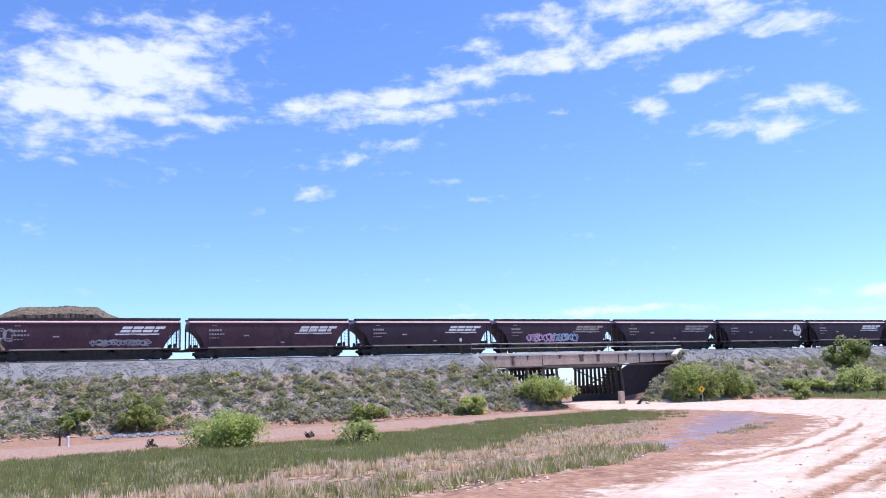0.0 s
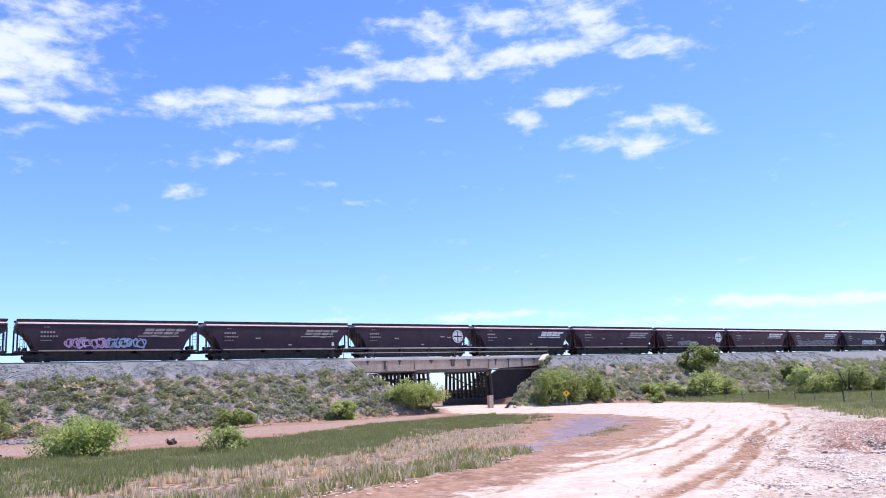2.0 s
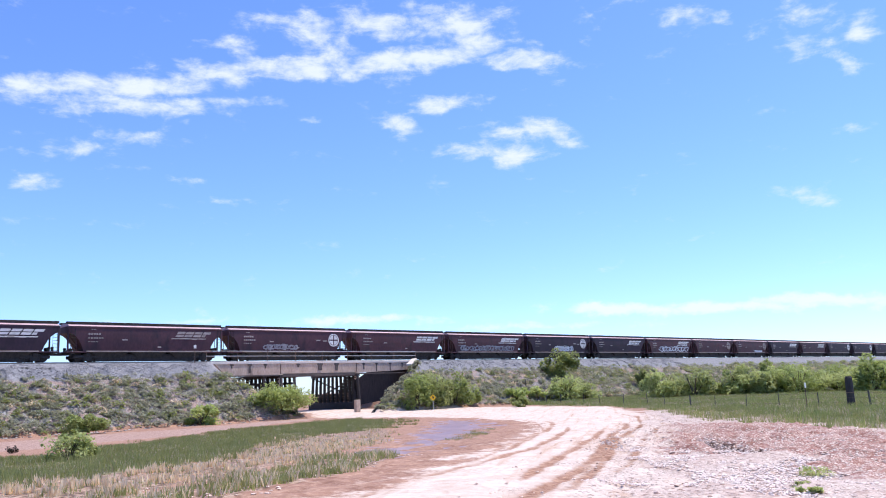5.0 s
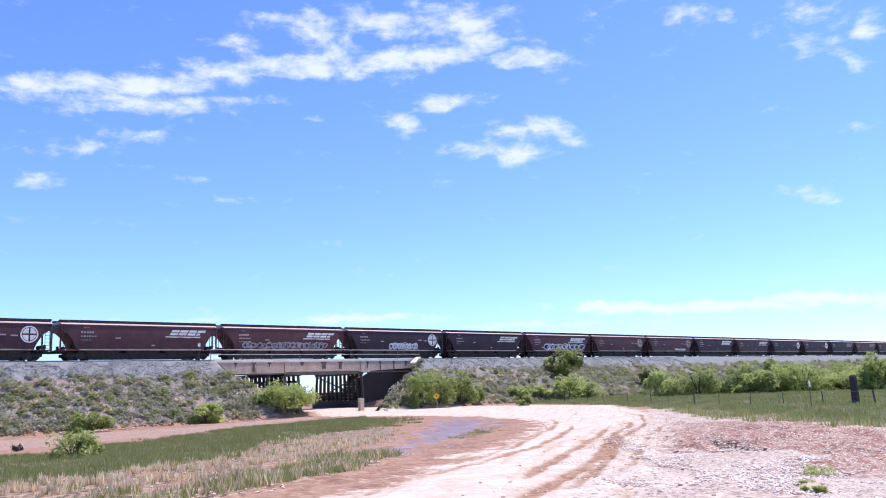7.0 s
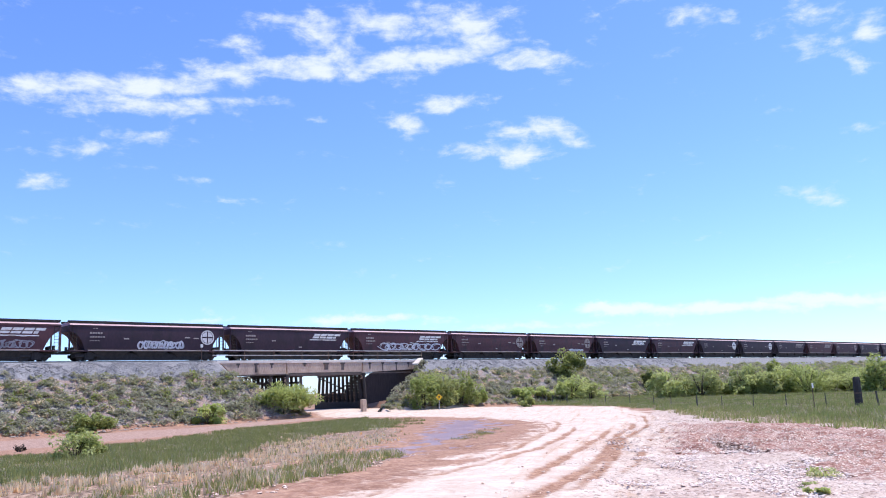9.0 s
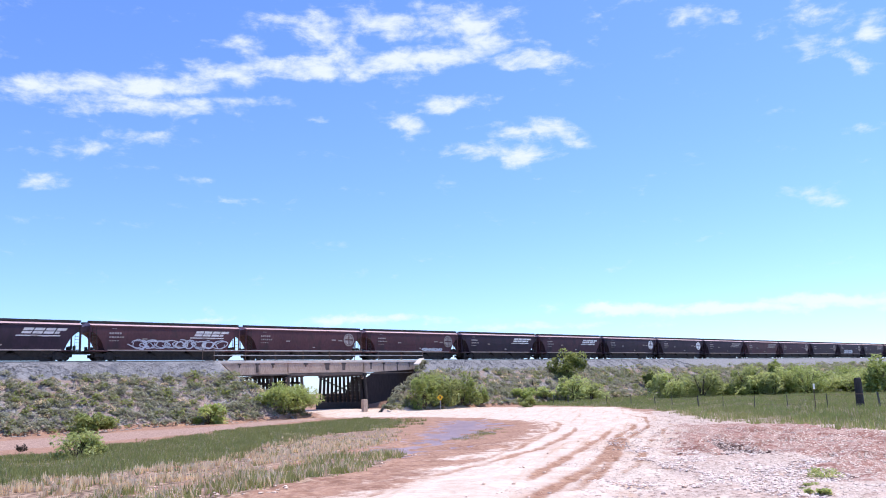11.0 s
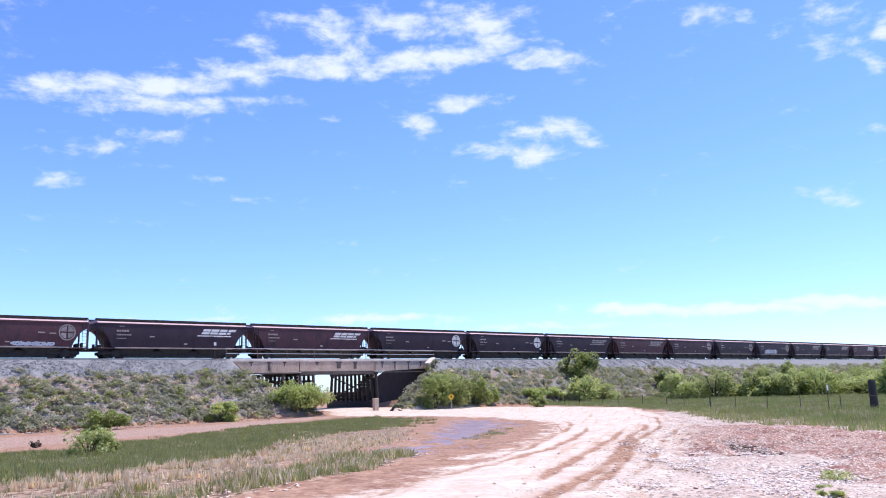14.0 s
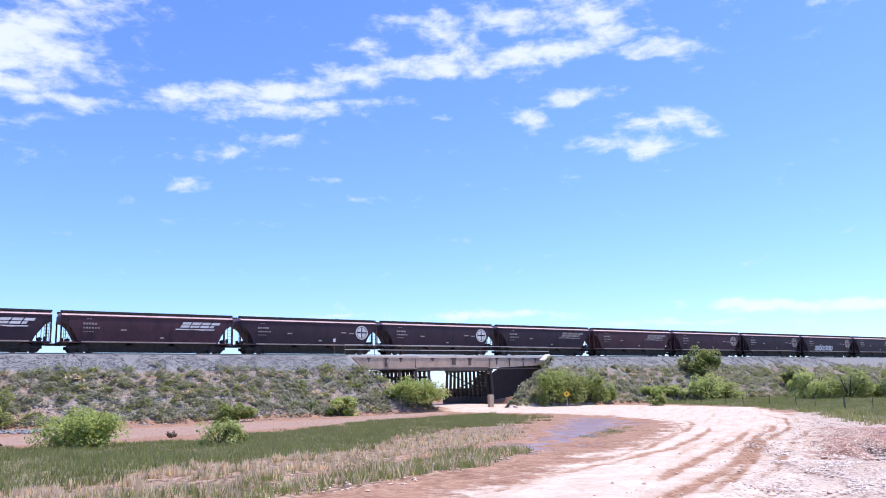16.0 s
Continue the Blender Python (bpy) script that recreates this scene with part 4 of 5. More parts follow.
    # plank wall low down behind the bent
    for k in range(12):
        reach = y1 + 5.2 if k < 6 else y0 + 4.6 - 0.28 * (k - 6)
        part("plank", boxes((68.7, 68.8, y0 + 0.2, reach, -0.7 + k * 0.375, -0.7 + k * 0.375 + 0.355), bevel=0.01), M_TIMBER, b)
    part("footing", boxes((67.6, 68.95, y0 - 0.15, y1 + 5.2, -1.2, 0.35), bevel=0.06), M_TIMBER, b, "dark timber sill footing")
    edge_l = [[(BRIDGE_X0 - 0.7 + dx, yy, 5.6), (BRIDGE_X0 - 0.25 + dx, yy, 5.6), (BRIDGE_X0 + 1.85 + dx, yy, 3.75), (BRIDGE_X0 + 1.45 + dx, yy, 3.75)] for yy, dx in ((y0 - 0.12, 0), (y0 + 0.2, 0))]
    part("abutment_edge", loft(edge_l), M_CURB, b, "pale sloped concrete abutment edge")
    # walkway and hand rail on the camera's side
    wy = y0 - 0.03
    part("walkway", boxes((BRIDGE_X0 + 1.5, BRIDGE_X1 + 0.6, y0 + 0.02, y0 + 0.62, 5.885, 5.94)), M_GALV, b)
    for z in (6.55, 7.15):
        part("handrail", boxes((BRIDGE_X0 - 1.1, BRIDGE_X1 + 0.6, wy - 0.03, wy + 0.03, z - 0.035, z + 0.035)), M_RAILING, b, "pale handrail")
    n = 9
    for k in range(n):
        x = BRIDGE_X0 - 1.05 + (BRIDGE_X1 - BRIDGE_X0 + 1.6) * k / (n - 1)
        part("rail_post", boxes((x - 0.03, x + 0.03, wy - 0.03, wy + 0.03, 5.885, 7.18)), M_STEEL, b)
    return b


bridge()


def wing_wall():
    (ax, ay), (bx, by) = WING_TOP, WING_FOOT
    d = Vector((bx - ax, by - ay, 0)).normalized()
    nrm = Vector((d.y, -d.x, 0))
    secs = []
    for k in range(9):
        u = k / 8
        p = Vector((ax + (bx - ax) * u, ay + (by - ay) * u, 0))
        z = 5.45 * (1 - u) - 0.75 * u
        secs.append([(p + nrm * o + Vector((0, 0, zz)))[:] for o, zz in ((-0.22, -1.5), (-0.22, z), (0.0, z), (0.0, -1.5))])
    # the near-black colour of both walls stands in for the deck's shade
    w = thing("wing_wall", "splayed timber wing wall beside the bridge, its shade painted dark", "retaining wall")
    part("wall_face", loft(secs), M_TIMBER, w)
    part("back_wall", loft([[(ax + o, y, z) for o, z in ((0, -1.2), (0, top), (0.5, top), (0.5, -1.2))] for y, top in ((ay + 0.1, 5.6), (TRACK_Y + 3.6, 5.6), (97.5, 4.9), (102, 3.2))]), M_TIMBER, w)
    cope = [[(Vector((ax + (bx - ax) * u, ay + (by - ay) * u, 5.84 * (1 - u) + 0.16 * u)) + nrm * o + Vector((0, 0, zz)))[:] for o, zz in ((-0.28, 0.0), (-0.28, 0.18), (0.5, 0.18), (0.5, 0.0))] for u in (-0.02, 0.06, 0.13)]
    part("coping", loft(cope), M_CURB, w, "pale concrete coping")


wing_wall()


# ---- plants ----
def cards(centres, size, rs, upright=0.0, aspect=1.6, material=None, name="leaves"):
    """A mesh of many small bent leaves at the given places, turned every way."""
    n = len(centres)
    c = np.asarray(centres, float)
    yaw, pit = rs.uniform(0, 6.283, n), rs.uniform(-1.0, 1.0, n)
    pit = pit * (1 - upright) + 1.35 * upright
    s = np.asarray(size) * rs.uniform(0.6, 1.35, n)
    du = np.stack([np.cos(yaw) * np.cos(pit), np.sin(yaw) * np.cos(pit), np.sin(pit)], 1)
    dv = np.stack([-np.sin(yaw), np.cos(yaw), rs.uniform(-0.5, 0.5, n)], 1)
    dv /= np.linalg.norm(dv, axis=1, keepdims=True)
    lift = np.cross(du, dv)
    s3 = s[:, None]
    p = [c - du * s3 * aspect / 2, c + dv * s3 * 0.45 + lift * s3 * 0.15, c + du * s3 * aspect / 2, c - dv * s3 * 0.45 + lift * s3 * 0.15]
    v = np.stack(p, 1).reshape(-1, 3)
    me = bpy.data.meshes.new(name)
    f = np.arange(4 * n).reshape(n, 4)
    me.from_pydata(v.tolist(), [], f.tolist())
    me.materials.append(material)
    return me


def crown_points(rs, w, h, n, lobes):
    """Points for leaves: thick at the rim of many lobes, uneven, with gaps."""
    out = []
    for k in range(lobes):
        a, r = rs.uniform(0, 6.283), math.sqrt(rs.uniform(0, 1)) * 0.72
        z = rs.uniform(0.12, 0.86) * (1 - 0.55 * r * r)
        lr = rs.uniform(0.16, 0.34)
        m = int(n / lobes * rs.uniform(0.6, 1.5))
        d = rs.normal(size=(m, 3))
        d /= np.linalg.norm(d, axis=1, keepdims=True)
        q = d * (lr * rs.uniform(0.45, 1.08, (m, 1)) ** 0.6)
        q[:, 2] *= 0.8
        q += (r * math.cos(a), r * math.sin(a), z)
        out.append(q)
    p = np.concatenate(out)
    p[:, 0] *= w / 2
    p[:, 1] *= w / 2
    p[:, 2] = np.maximum(0.02, p[:, 2]) * h
    return p


def shrub(x, y, w, h, seed, material, label, leaf=0.16, n=1800, z=None, name="shrub"):
    rs = np.random.RandomState(seed)
    z = float(ground_z(x, y)) if z is None else z
    t = thing(name, label, "tree" if name == "tree" else "shrub", "bushes by the railway bank", (x, y, z - 0.05))
    part("crown", cards(crown_points(rs, w, h, n, max(9, int(n / 110))), leaf, rs, material=material), None, t)
    bm = bmesh.new()
    for k in range(9):
        a, r = rs.uniform(0, 6.283), rs.uniform(0.15, 0.62)
        p0 = Vector((rs.uniform(-0.1, 0.1), rs.uniform(-0.1, 0.1), -0.2))
        p1 = Vector((math.cos(a) * r * w * 0.22, math.sin(a) * r * w * 0.22, h * 0.35))
        p2 = Vector((math.cos(a) * r * w * 0.5, math.sin(a) * r * w * 0.5, h * rs.uniform(0.55, 0.8)))
        rod(bm, p0, p1, 0.025 * h, 0.016 * h, sides=5)
        rod(bm, p1, p2, 0.016 * h, 0.006 * h, sides=5)
    part("trunk", bm, M_STALK, t, "brown many-stemmed woody trunk")
    return t


FRESH = "bright yellow-green leafy shrub growing on bare red dirt"
DARKER = "green rounded shrub at the foot of the bank"
for args in (
        (7.6, 39.6, 4.5, 2.0, 1, M_LEAF, FRESH, 0.10, 7000), (26.4, 71.3, 4.3, 1.8, 2, M_LEAF, DARKER, 0.2, 1900), (11.8, 33.5, 2.2, 1.25, 3, M_PALE, FRESH, 0.075, 2300), (12.4, 33.6, 1.6, 0.7, 33, M_PALE, FRESH, 0.09, 1000),
        (7.1, 76.0, 5.2, 3.2, 4, M_LEAF_DARK, DARKER, 0.22, 2200), (1.8, 76.2, 3.4, 2.0, 5, M_LEAF, FRESH, 0.2, 1300), (39.2, 75.2, 4.5, 2.1, 6, M_LEAF, DARKER, 0.2, 1900),
        (49.6, 76.8, 7.8, 3.2, 7, M_LEAF, FRESH, 0.19, 5200),
        (68.3, 75.6, 5.0, 4.3, 8, M_LEAF, DARKER, 0.22, 2600), (71.6, 75.9, 6.2, 4.9, 9, M_PALE, DARKER, 0.22, 3600), (75.4, 75.9, 5.8, 4.2, 19, M_LEAF, DARKER, 0.22, 3000), (78.4, 76.2, 3.8, 2.6, 29, M_LEAF, FRESH, 0.2, 1400),
        (97.4, 75.0, 6.8, 4.0, 11, M_PALE, FRESH, 0.24, 3200), (88.4, 76.4, 5.0, 2.0, 12, M_LEAF, FRESH, 0.22, 1700), (101.8, 74.6, 5.4, 3.0, 22, M_PALE, FRESH, 0.24, 1900), (92.8, 76.2, 4.4, 1.9, 23, M_PALE, FRESH, 0.22, 1300),
        (76.5, 66.0, 3.4, 1.3, 13, M_LEAF_DARK, DARKER, 0.2, 800)):
    shrub(*args[:6], *args[6:])
shrub(105.2, 81.4, 7.4, 4.9, 10, M_LEAF_DARK, "dark green bushy tree on the slope of the bank", 0.3, 2900, name="tree")
shrub(122.5, 77.0, 3.8, 3.4, 14, M_LEAF_DARK, "dark green bushy tree on the slope of the bank", 0.3, 1500, name="tree")
for x, y, w, h, sd in ((15.0, 6.1, 0.95, 0.24, 61), (12.7, 5.45, 0.5, 0.16, 62), (12.0, 4.95, 0.5, 0.15, 65)):
    shrub(x, y, w, h, sd, M_PALE, "small pale green weed among loose stones", 0.045, 230)
M_DEAD = leaf_mat("dark dead brush", (0.035, 0.028, 0.022), (0.10, 0.08, 0.06))
for x, y, w, h, sd in ((8.2, 42.0, 0.7, 0.42, 71), (9.3, 43.2, 0.65, 0.4, 72), (14.4, 49.2, 0.8, 0.5, 73), (18.6, 53.4, 0.8, 0.45, 74), (5.2, 49.0, 0.9, 0.5, 75)):
    shrub(x, y, w, h, sd, M_DEAD, "small dark dead brush at the lane's edge", 0.07, 260)
# sage along the top of the wing wall
rs_w = np.random.RandomState(31)
for k in range(9):
    u = 0.1 + 0.86 * k / 8
    x, y = WING_TOP[0] + (WING_FOOT[0] - WING_TOP[0]) * u, WING_TOP[1] + (WING_FOOT[1] - WING_TOP[1]) * u
    shrub(x + 0.5, y - 0.75, rs_w.uniform(1.2, 2.2), rs_w.uniform(0.6, 1.1), 300 + k, M_SAGE, "grey-green sage clump hanging over the wing wall", 0.13, 420)
# the thicket behind the fence
rs_t = np.random.RandomState(77)
for k in range(1, 17):
    u = k / 16
    x, y = 101 + 24 * u + rs_t.uniform(-3, 3), 62 - 26 * u + rs_t.uniform(-4, 4)
    big = k % 3 != 1
    shrub(x, y, rs_t.uniform(6.5, 9.5), rs_t.uniform(3.6, 4.5) if big else rs_t.uniform(2.7, 3.5), 200 + k, M_PALE if k % 4 else M_LEAF,
          "pale green mesquite thicket bush behind the wire fence", 0.22, 3000)
for x, y, h in ((117.5, 52, 5.3), (128, 62, 5.0), (110.5, 36.0, 4.8), (118, 31, 5.0), (121, 38, 4.8)):
    shrub(x, y, 7.0, h, int(x * 7), M_LEAF, "green mesquite tree rising above the thicket", 0.3, 2400, name="tree")


def tufts(x, y, z, height, blades, rs, material, name, label, spread=0.1, broad=1.0, lean=0.28):
    """Grass: bunches of narrow upright blades, as one sheet of stuff."""
    n = len(x)
    bx = np.repeat(x, blades) + rs.normal(0, spread, n * blades)
    by = np.repeat(y, blades) + rs.normal(0, spread, n * blades)
    bz = np.repeat(z, blades)
    h = np.repeat(height, blades) * rs.uniform(0.5, 1.2, n * blades)
    a = rs.uniform(0, 6.283, n * blades)
    w = h * rs.uniform(0.05, 0.11, n * blades) * broad
    lx, ly = rs.normal(0, lean, n * blades) * h, rs.normal(0, lean, n * blades) * h
    p0 = np.stack([bx - np.cos(a) * w, by - np.sin(a) * w, bz - 0.02], 1)
    p1 = np.stack([bx + np.cos(a) * w, by + np.sin(a) * w, bz - 0.02], 1)
    p2 = np.stack([bx + lx, by + ly, bz + h], 1)
    v = np.stack([p0, p1, p2], 1).reshape(-1, 3)
    me = bpy.data.meshes.new(name)
    me.from_pydata(v.tolist(), [], np.arange(3 * n * blades).reshape(-1, 3).tolist())
    me.materials.append(material)
    return tagged(new(name, me), label, "grass", kind="stuff")


def strewn(n, x0, x1, y0, y1, rs):
    return rs.uniform(x0, x1, n), rs.uniform(y0, y1, n)


def surface(x, y):
    return ground_z(x, y)


rs_g = np.random.RandomState(11)
x, y = strewn(95000, -14, 52, 8, 66, rs_g)
keep = inside_poly(GREEN, x, y) + bumps(x, y, 3.2, 21) * 1.3 + bumps(x, y, 1.1, 24) * 0.6 + 0.2 > 0
keep &= rs_g.uniform(0, 1, len(x)) < 0.5 + 0.5 * (bumps(x, y, 1.3, 22) > -0.3)
x, y = x[keep], y[keep]
old = rs_g.uniform(0, 1, len(x)) < 0.14
tufts(x[old], y[old], surface(x[old], y[old]), np.full(old.sum(), 0.17), 5, rs_g, M_STRAW, "dry_grass", "dry pale blades among the green grass", 0.1)
x, y = x[~old], y[~old]
tufts(x, y, surface(x, y), 0.19 * (1 + 0.3 * bumps(x, y, 4, 23)), 7, rs_g, M_GRASS, "green_grass", "strip of short dark green grass beside the lane", 0.11)
# stubble rows between the grass strip and the road
x, y = strewn(60000, -14, 40, 8, 47, rs_g)
inner = inside_poly(STRAW_BAND, x, y)
rows_ = bumps(x * 0.25 + y * 0.1, y - x * 0.62, 1.5, 31)
keep = (inner + bumps(x, y, 2, 32) * 0.7 > 0) & (rs_g.uniform(0, 1, len(x)) < np.clip(0.30 + 0.8 * rows_, 0.03, 0.8) * sm(60, 18, np.hypot(x, y)))
x, y = x[keep], y[keep]
lush = rs_g.uniform(0, 1, len(x)) < np.clip(0.36 + 0.6 * bumps(x, y, 1.2, 33), 0.04, 0.85)
tufts(x[~lush], y[~lush], surface(x[~lush], y[~lush]), 0.13 * (1 + 0.6 * rs_g.uniform(0, 1, (~lush).sum())), 9, rs_g, M_STUBBLE, "straw_stubble", "rows of pale dry straw stubble on pink soil", 0.04, 2.4, 0.12)
tufts(x[lush], y[lush], surface(x[lush], y[lush]), np.full(lush.sum(), 0.16), 6, rs_g, M_GRASS, "stubble_weeds", "thin green weeds among the stubble", 0.07)
# a second grass strip by the road, and weeds in the wet ground
for poly, n_, tall, nm, lb in ((WEED_STRIP, 34000, 0.17, "verge_grass", "sparse green grass along the road's muddy edge"), (POOL_WEEDS, 5000, 0.09, "mud_weeds", "olive weeds on a mud bar in the puddle")):
    px_, py_ = [q[0] for q in poly], [q[1] for q in poly]
    x, y = strewn(n_, min(px_), max(px_), min(py_), max(py_), rs_g)
    keep = (inside_poly(poly, x, y) + bumps(x, y, 1.6, 34) * 0.45 > 0) & (rs_g.uniform(0, 1, len(x)) < np.clip(0.5 + 0.6 * bumps(x * 0.3, y - x * 0.62, 1.3, 35), 0.05, 1))
    x, y = x[keep], y[keep]
    pale = rs_g.uniform(0, 1, len(x)) < 0.2
    tufts(x[~pale], y[~pale], surface(x[~pale], y[~pale]), np.full((~pale).sum(), tall), 6, rs_g, M_GRASS, nm, lb, 0.08)
    if nm == "verge_grass":
        tufts(x[pale], y[pale], surface(x[pale], y[pale]), np.full(pale.sum(), 0.22), 5, rs_g, M_STUBBLE, "verge_straw", "pale straw among the grass by the road", 0.06, 1.4)
# meadow by the fence
x, y = strewn(70000, 30, 120, 6, 78, rs_g)
keep = (inside_poly(MEADOW, x, y) + bumps(x, y, 3, 41) * 0.8 > 0)
x, y = x[keep], y[keep]
dry = rs_g.uniform(0, 1, len(x)) < np.clip(0.34 + 0.3 * bumps(x, y, 7, 42), 0.05, 0.8)
wild = rs_g.uniform(0, 1, len(x)) < np.clip(0.05 + 0.5 * bumps(x, y, 4.5, 44), 0, 0.75)
tufts(x[wild], y[wild], surface(x[wild], y[wild]), np.full(wild.sum(), 0.42), 6, rs_g, M_LEAF_DARK, "meadow_brush", "darker green brushy weeds in the meadow", 0.16, 0.8)
dry |= wild
tufts(x[~dry], y[~dry], surface(x[~dry], y[~dry]), 0.27 * (1 + 0.35 * bumps(x[~dry], y[~dry], 5, 43)), 5, rs_g, M_GRASS, "meadow_grass", "rough green meadow grass along the fence", 0.14)
dry &= ~wild
tufts(x[dry], y[dry], surface(x[dry], y[dry]), np.full(dry.sum(), 0.26), 4, rs_g, M_STRAW, "meadow_straw", "dry straw among the meadow grass", 0.14)
# scrub all over the bank's slope
x, y = strewn(24000, -14, 165, 70.5, 86.6, rs_g)
xf, yf = strewn(12000, 165, 430, 74.0, 86.0, rs_g)
x, y = np.concatenate([x, xf]), np.concatenate([y, yf])
hgt = surface(x, y) - plain(x, y)
patch = bumps(x, y, 6, 51)
gully = bumps(x, y * 0.25, 5, 52)
keep = (hgt > 0.15) & (surface(x, y) < BED_Z - 1.2 - 1.0 * rs_g.uniform(0, 1, len(x))) & (rs_g.uniform(0, 1, len(x)) < np.clip(0.72 + 0.3 * patch - 0.35 * (gully > 0.55), 0.05, 1))
x, y = x[keep], y[keep]
z = surface(x, y)
r_c = rs_g.uniform(0.16, 0.50, len(x)) + 0.35 * rs_g.uniform(0, 1, len(x)) ** 6 + 0.25 * (x > 165)
per = 34
d = rs_g.normal(size=(len(x), per, 3))
d /= np.linalg.norm(d, axis=2, keepdims=True)
d[:, :, 2] = np.abs(d[:, :, 2]) * 0.8
pts = np.stack([x, y, z], 1)[:, None, :] + d * (r_c[:, None, None] * rs_g.uniform(0.5, 1.1, (len(x), per, 1)))
kind = rs_g.uniform(0, 1, len(x))
for lo, hi, m, nm, lb in ((0, 0.74, M_SAGE, "sagebrush", "grey-green sage clumps over the bank's slope"), (0.74, 0.955, M_LEAF_DARK, "low_scrub", "low green scrub over the bank's slope"), (0.955, 1.01, M_STRAW, "dead_scrub", "dead straw-coloured scrub on the bank")):
    sel = (kind >= lo) & (kind < hi)
    me = cards(pts[sel].reshape(-1, 3), np.repeat(r_c[sel] * 0.33, per), rs_g, upright=0.25, material=m, name=nm)
    tagged(new(nm, me), lb, "scrub", kind="stuff")


# ---- small things ----
def stones(n, xs, ys, poly, size, rs, material, name, label, lift=0.0):
    """Loose angular stones strewn inside an outline, as one sheet of stuff."""
    x, y = strewn(n, *xs, *ys, rs)
    keep = inside_poly(poly, x, y) + bumps(x, y, 3, 61) * 1.2 > 0.0
    x, y = x[keep], y[keep]
    ph = (1 + 5 ** 0.5) / 2
    base = np.array([(-1, ph, 0), (1, ph, 0), (-1, -ph, 0), (1, -ph, 0), (0, -1, ph), (0, 1, ph), (0, -1, -ph), (0, 1, -ph), (ph, 0, -1), (ph, 0, 1), (-ph, 0, -1), (-ph, 0, 1)]) / 1.9
    tri = np.array([(0, 11, 5), (0, 5, 1), (0, 1, 7), (0, 7, 10), (0, 10, 11), (1, 5, 9), (5, 11, 4), (11, 10, 2), (10, 7, 6), (7, 1, 8),
                    (3, 9, 4), (3, 4, 2), (3, 2, 6), (3, 6, 8), (3, 8, 9), (4, 9, 5), (2, 4, 11), (6, 2, 10), (8, 6, 7), (9, 8, 1)])
    m = len(x)
    s = size * rs.uniform(0.35, 1.0, m) ** 2 + 0.014
    v = base[None] * (s[:, None, None] * rs.uniform(0.65, 1.2, (m, 12, 1))) * np.array([1.2, 1.0, 0.5])
    a = rs.uniform(0, 6.283, m)
    rot_x = v[:, :, 0] * np.cos(a)[:, None] - v[:, :, 1] * np.sin(a)[:, None]
    rot_y = v[:, :, 0] * np.sin(a)[:, None] + v[:, :, 1] * np.cos(a)[:, None]
    v = np.stack([rot_x + x[:, None], rot_y + y[:, None], v[:, :, 2] + surface(x, y)[:, None] + 0.3 * s[:, None]], 2)
    me = bpy.data.meshes.new(name)
    me.from_pydata(v.reshape(-1, 3).tolist(), [], (tri[None] + (np.arange(m) * 12)[:, None, None]).reshape(-1, 3).tolist())
    me.materials.append(material)
    return tagged(new(name, me), label, "stones", kind="stuff")


rs_s = np.random.RandomState(5)
stones(24000, (8, 62), (-6, 38), RUBBLE, 0.035, rs_s, M_ROCK, "loose_stones", "pale broken stones strewn over red soil")
NEAR = ((9.0, 4.2), (12.5, 7.6), (17, 10.6), (21, 13.2), (19, 9.6), (17.4, 7.0), (15, 5.0), (11, 2.4))
stones(22000, (9, 21), (2, 14), NEAR, 0.028, rs_s, M_PEBBLE, "bleached_pebbles", "bleached pebbles and flakes at the road's edge")
stones(9000, (13, 43), (3, 24), RED, 0.035, rs_s, M_PEBBLE, "pale_flakes", "pale flat stones on washed red soil")
M_TOE = mat("grey-brown rubble", (0.20, 0.165, 0.145), (0.46, 0.40, 0.36), scale=2, fine=15, vary=0.3)
TOE = ((-12, 72), (20, 74), (36, 74.5), (50, 75), (48, 78), (30, 77.5), (-12, 77))
stones(3000, (-12, 50), (70, 79), TOE, 0.15, rs_s, M_TOE, "toe_rubble", "grey rubble along the foot of the bank")
EROSION = ((3, 66), (8, 68), (14, 70.5), (13.5, 73.5), (7, 73), (3, 70))
M_RIPRAP = mat("blue-grey riprap", (0.14, 0.145, 0.16), (0.34, 0.35, 0.38), scale=2, fine=15, vary=0.25)
stones(900, (3, 15), (65, 74), EROSION, 0.22, rs_s, M_RIPRAP, "riprap", "blue-grey riprap heap beside the lane")
LITTER = ((11, 5.6), (33, 20), (50, 31), (48, 33), (30, 21.5), (14, 12.5), (8, 8))
stones(1300, (8, 50), (5, 34), LITTER, 0.035, rs_s, M_ROCK, "road_gravel", "fine pale gravel at the road's edge")
VERGE = ((2, 10.5), (9, 14.8), (16, 18.4), (15, 20.0), (8, 16.2), (1, 12))
stones(1500, (1, 17), (10, 20), VERGE, 0.035, rs_s, M_ROCK, "verge_stones", "pale stones at the edge of the stubble")
M_CLOD = mat("dark brown clods", (0.09, 0.045, 0.035), (0.2, 0.11, 0.08), scale=3, fine=20, vary=0.3)
stones(130, (18, 28), (8, 14), GULLY, 0.05, rs_s, M_CLOD, "soil_clods", "dark brown soil clods along a washed-out gully")

# fence posts with wire
FENCE = ((93.6, 79.2), (92.4, 77.0), (90.4, 74.0), (87.6, 70.6), (86.1, 68.1), (84.5, 65.7), (81.9, 60.2), (80.2, 56.6), (77.6, 51.6), (75.2, 47.0), (73.0, 43.7), (70.8, 39.6), (69.0, 36.2), (67.2, 32.4), (66.0, 29.0), (64.9, 25.4), (64.2, 21.4), (63.6, 17.6), (63.2, 13.6))
fence = thing("wire_fence", "rusty barbed wire fence on grey wooden posts", "fence")
rs_f = random.Random(9)
tops = []
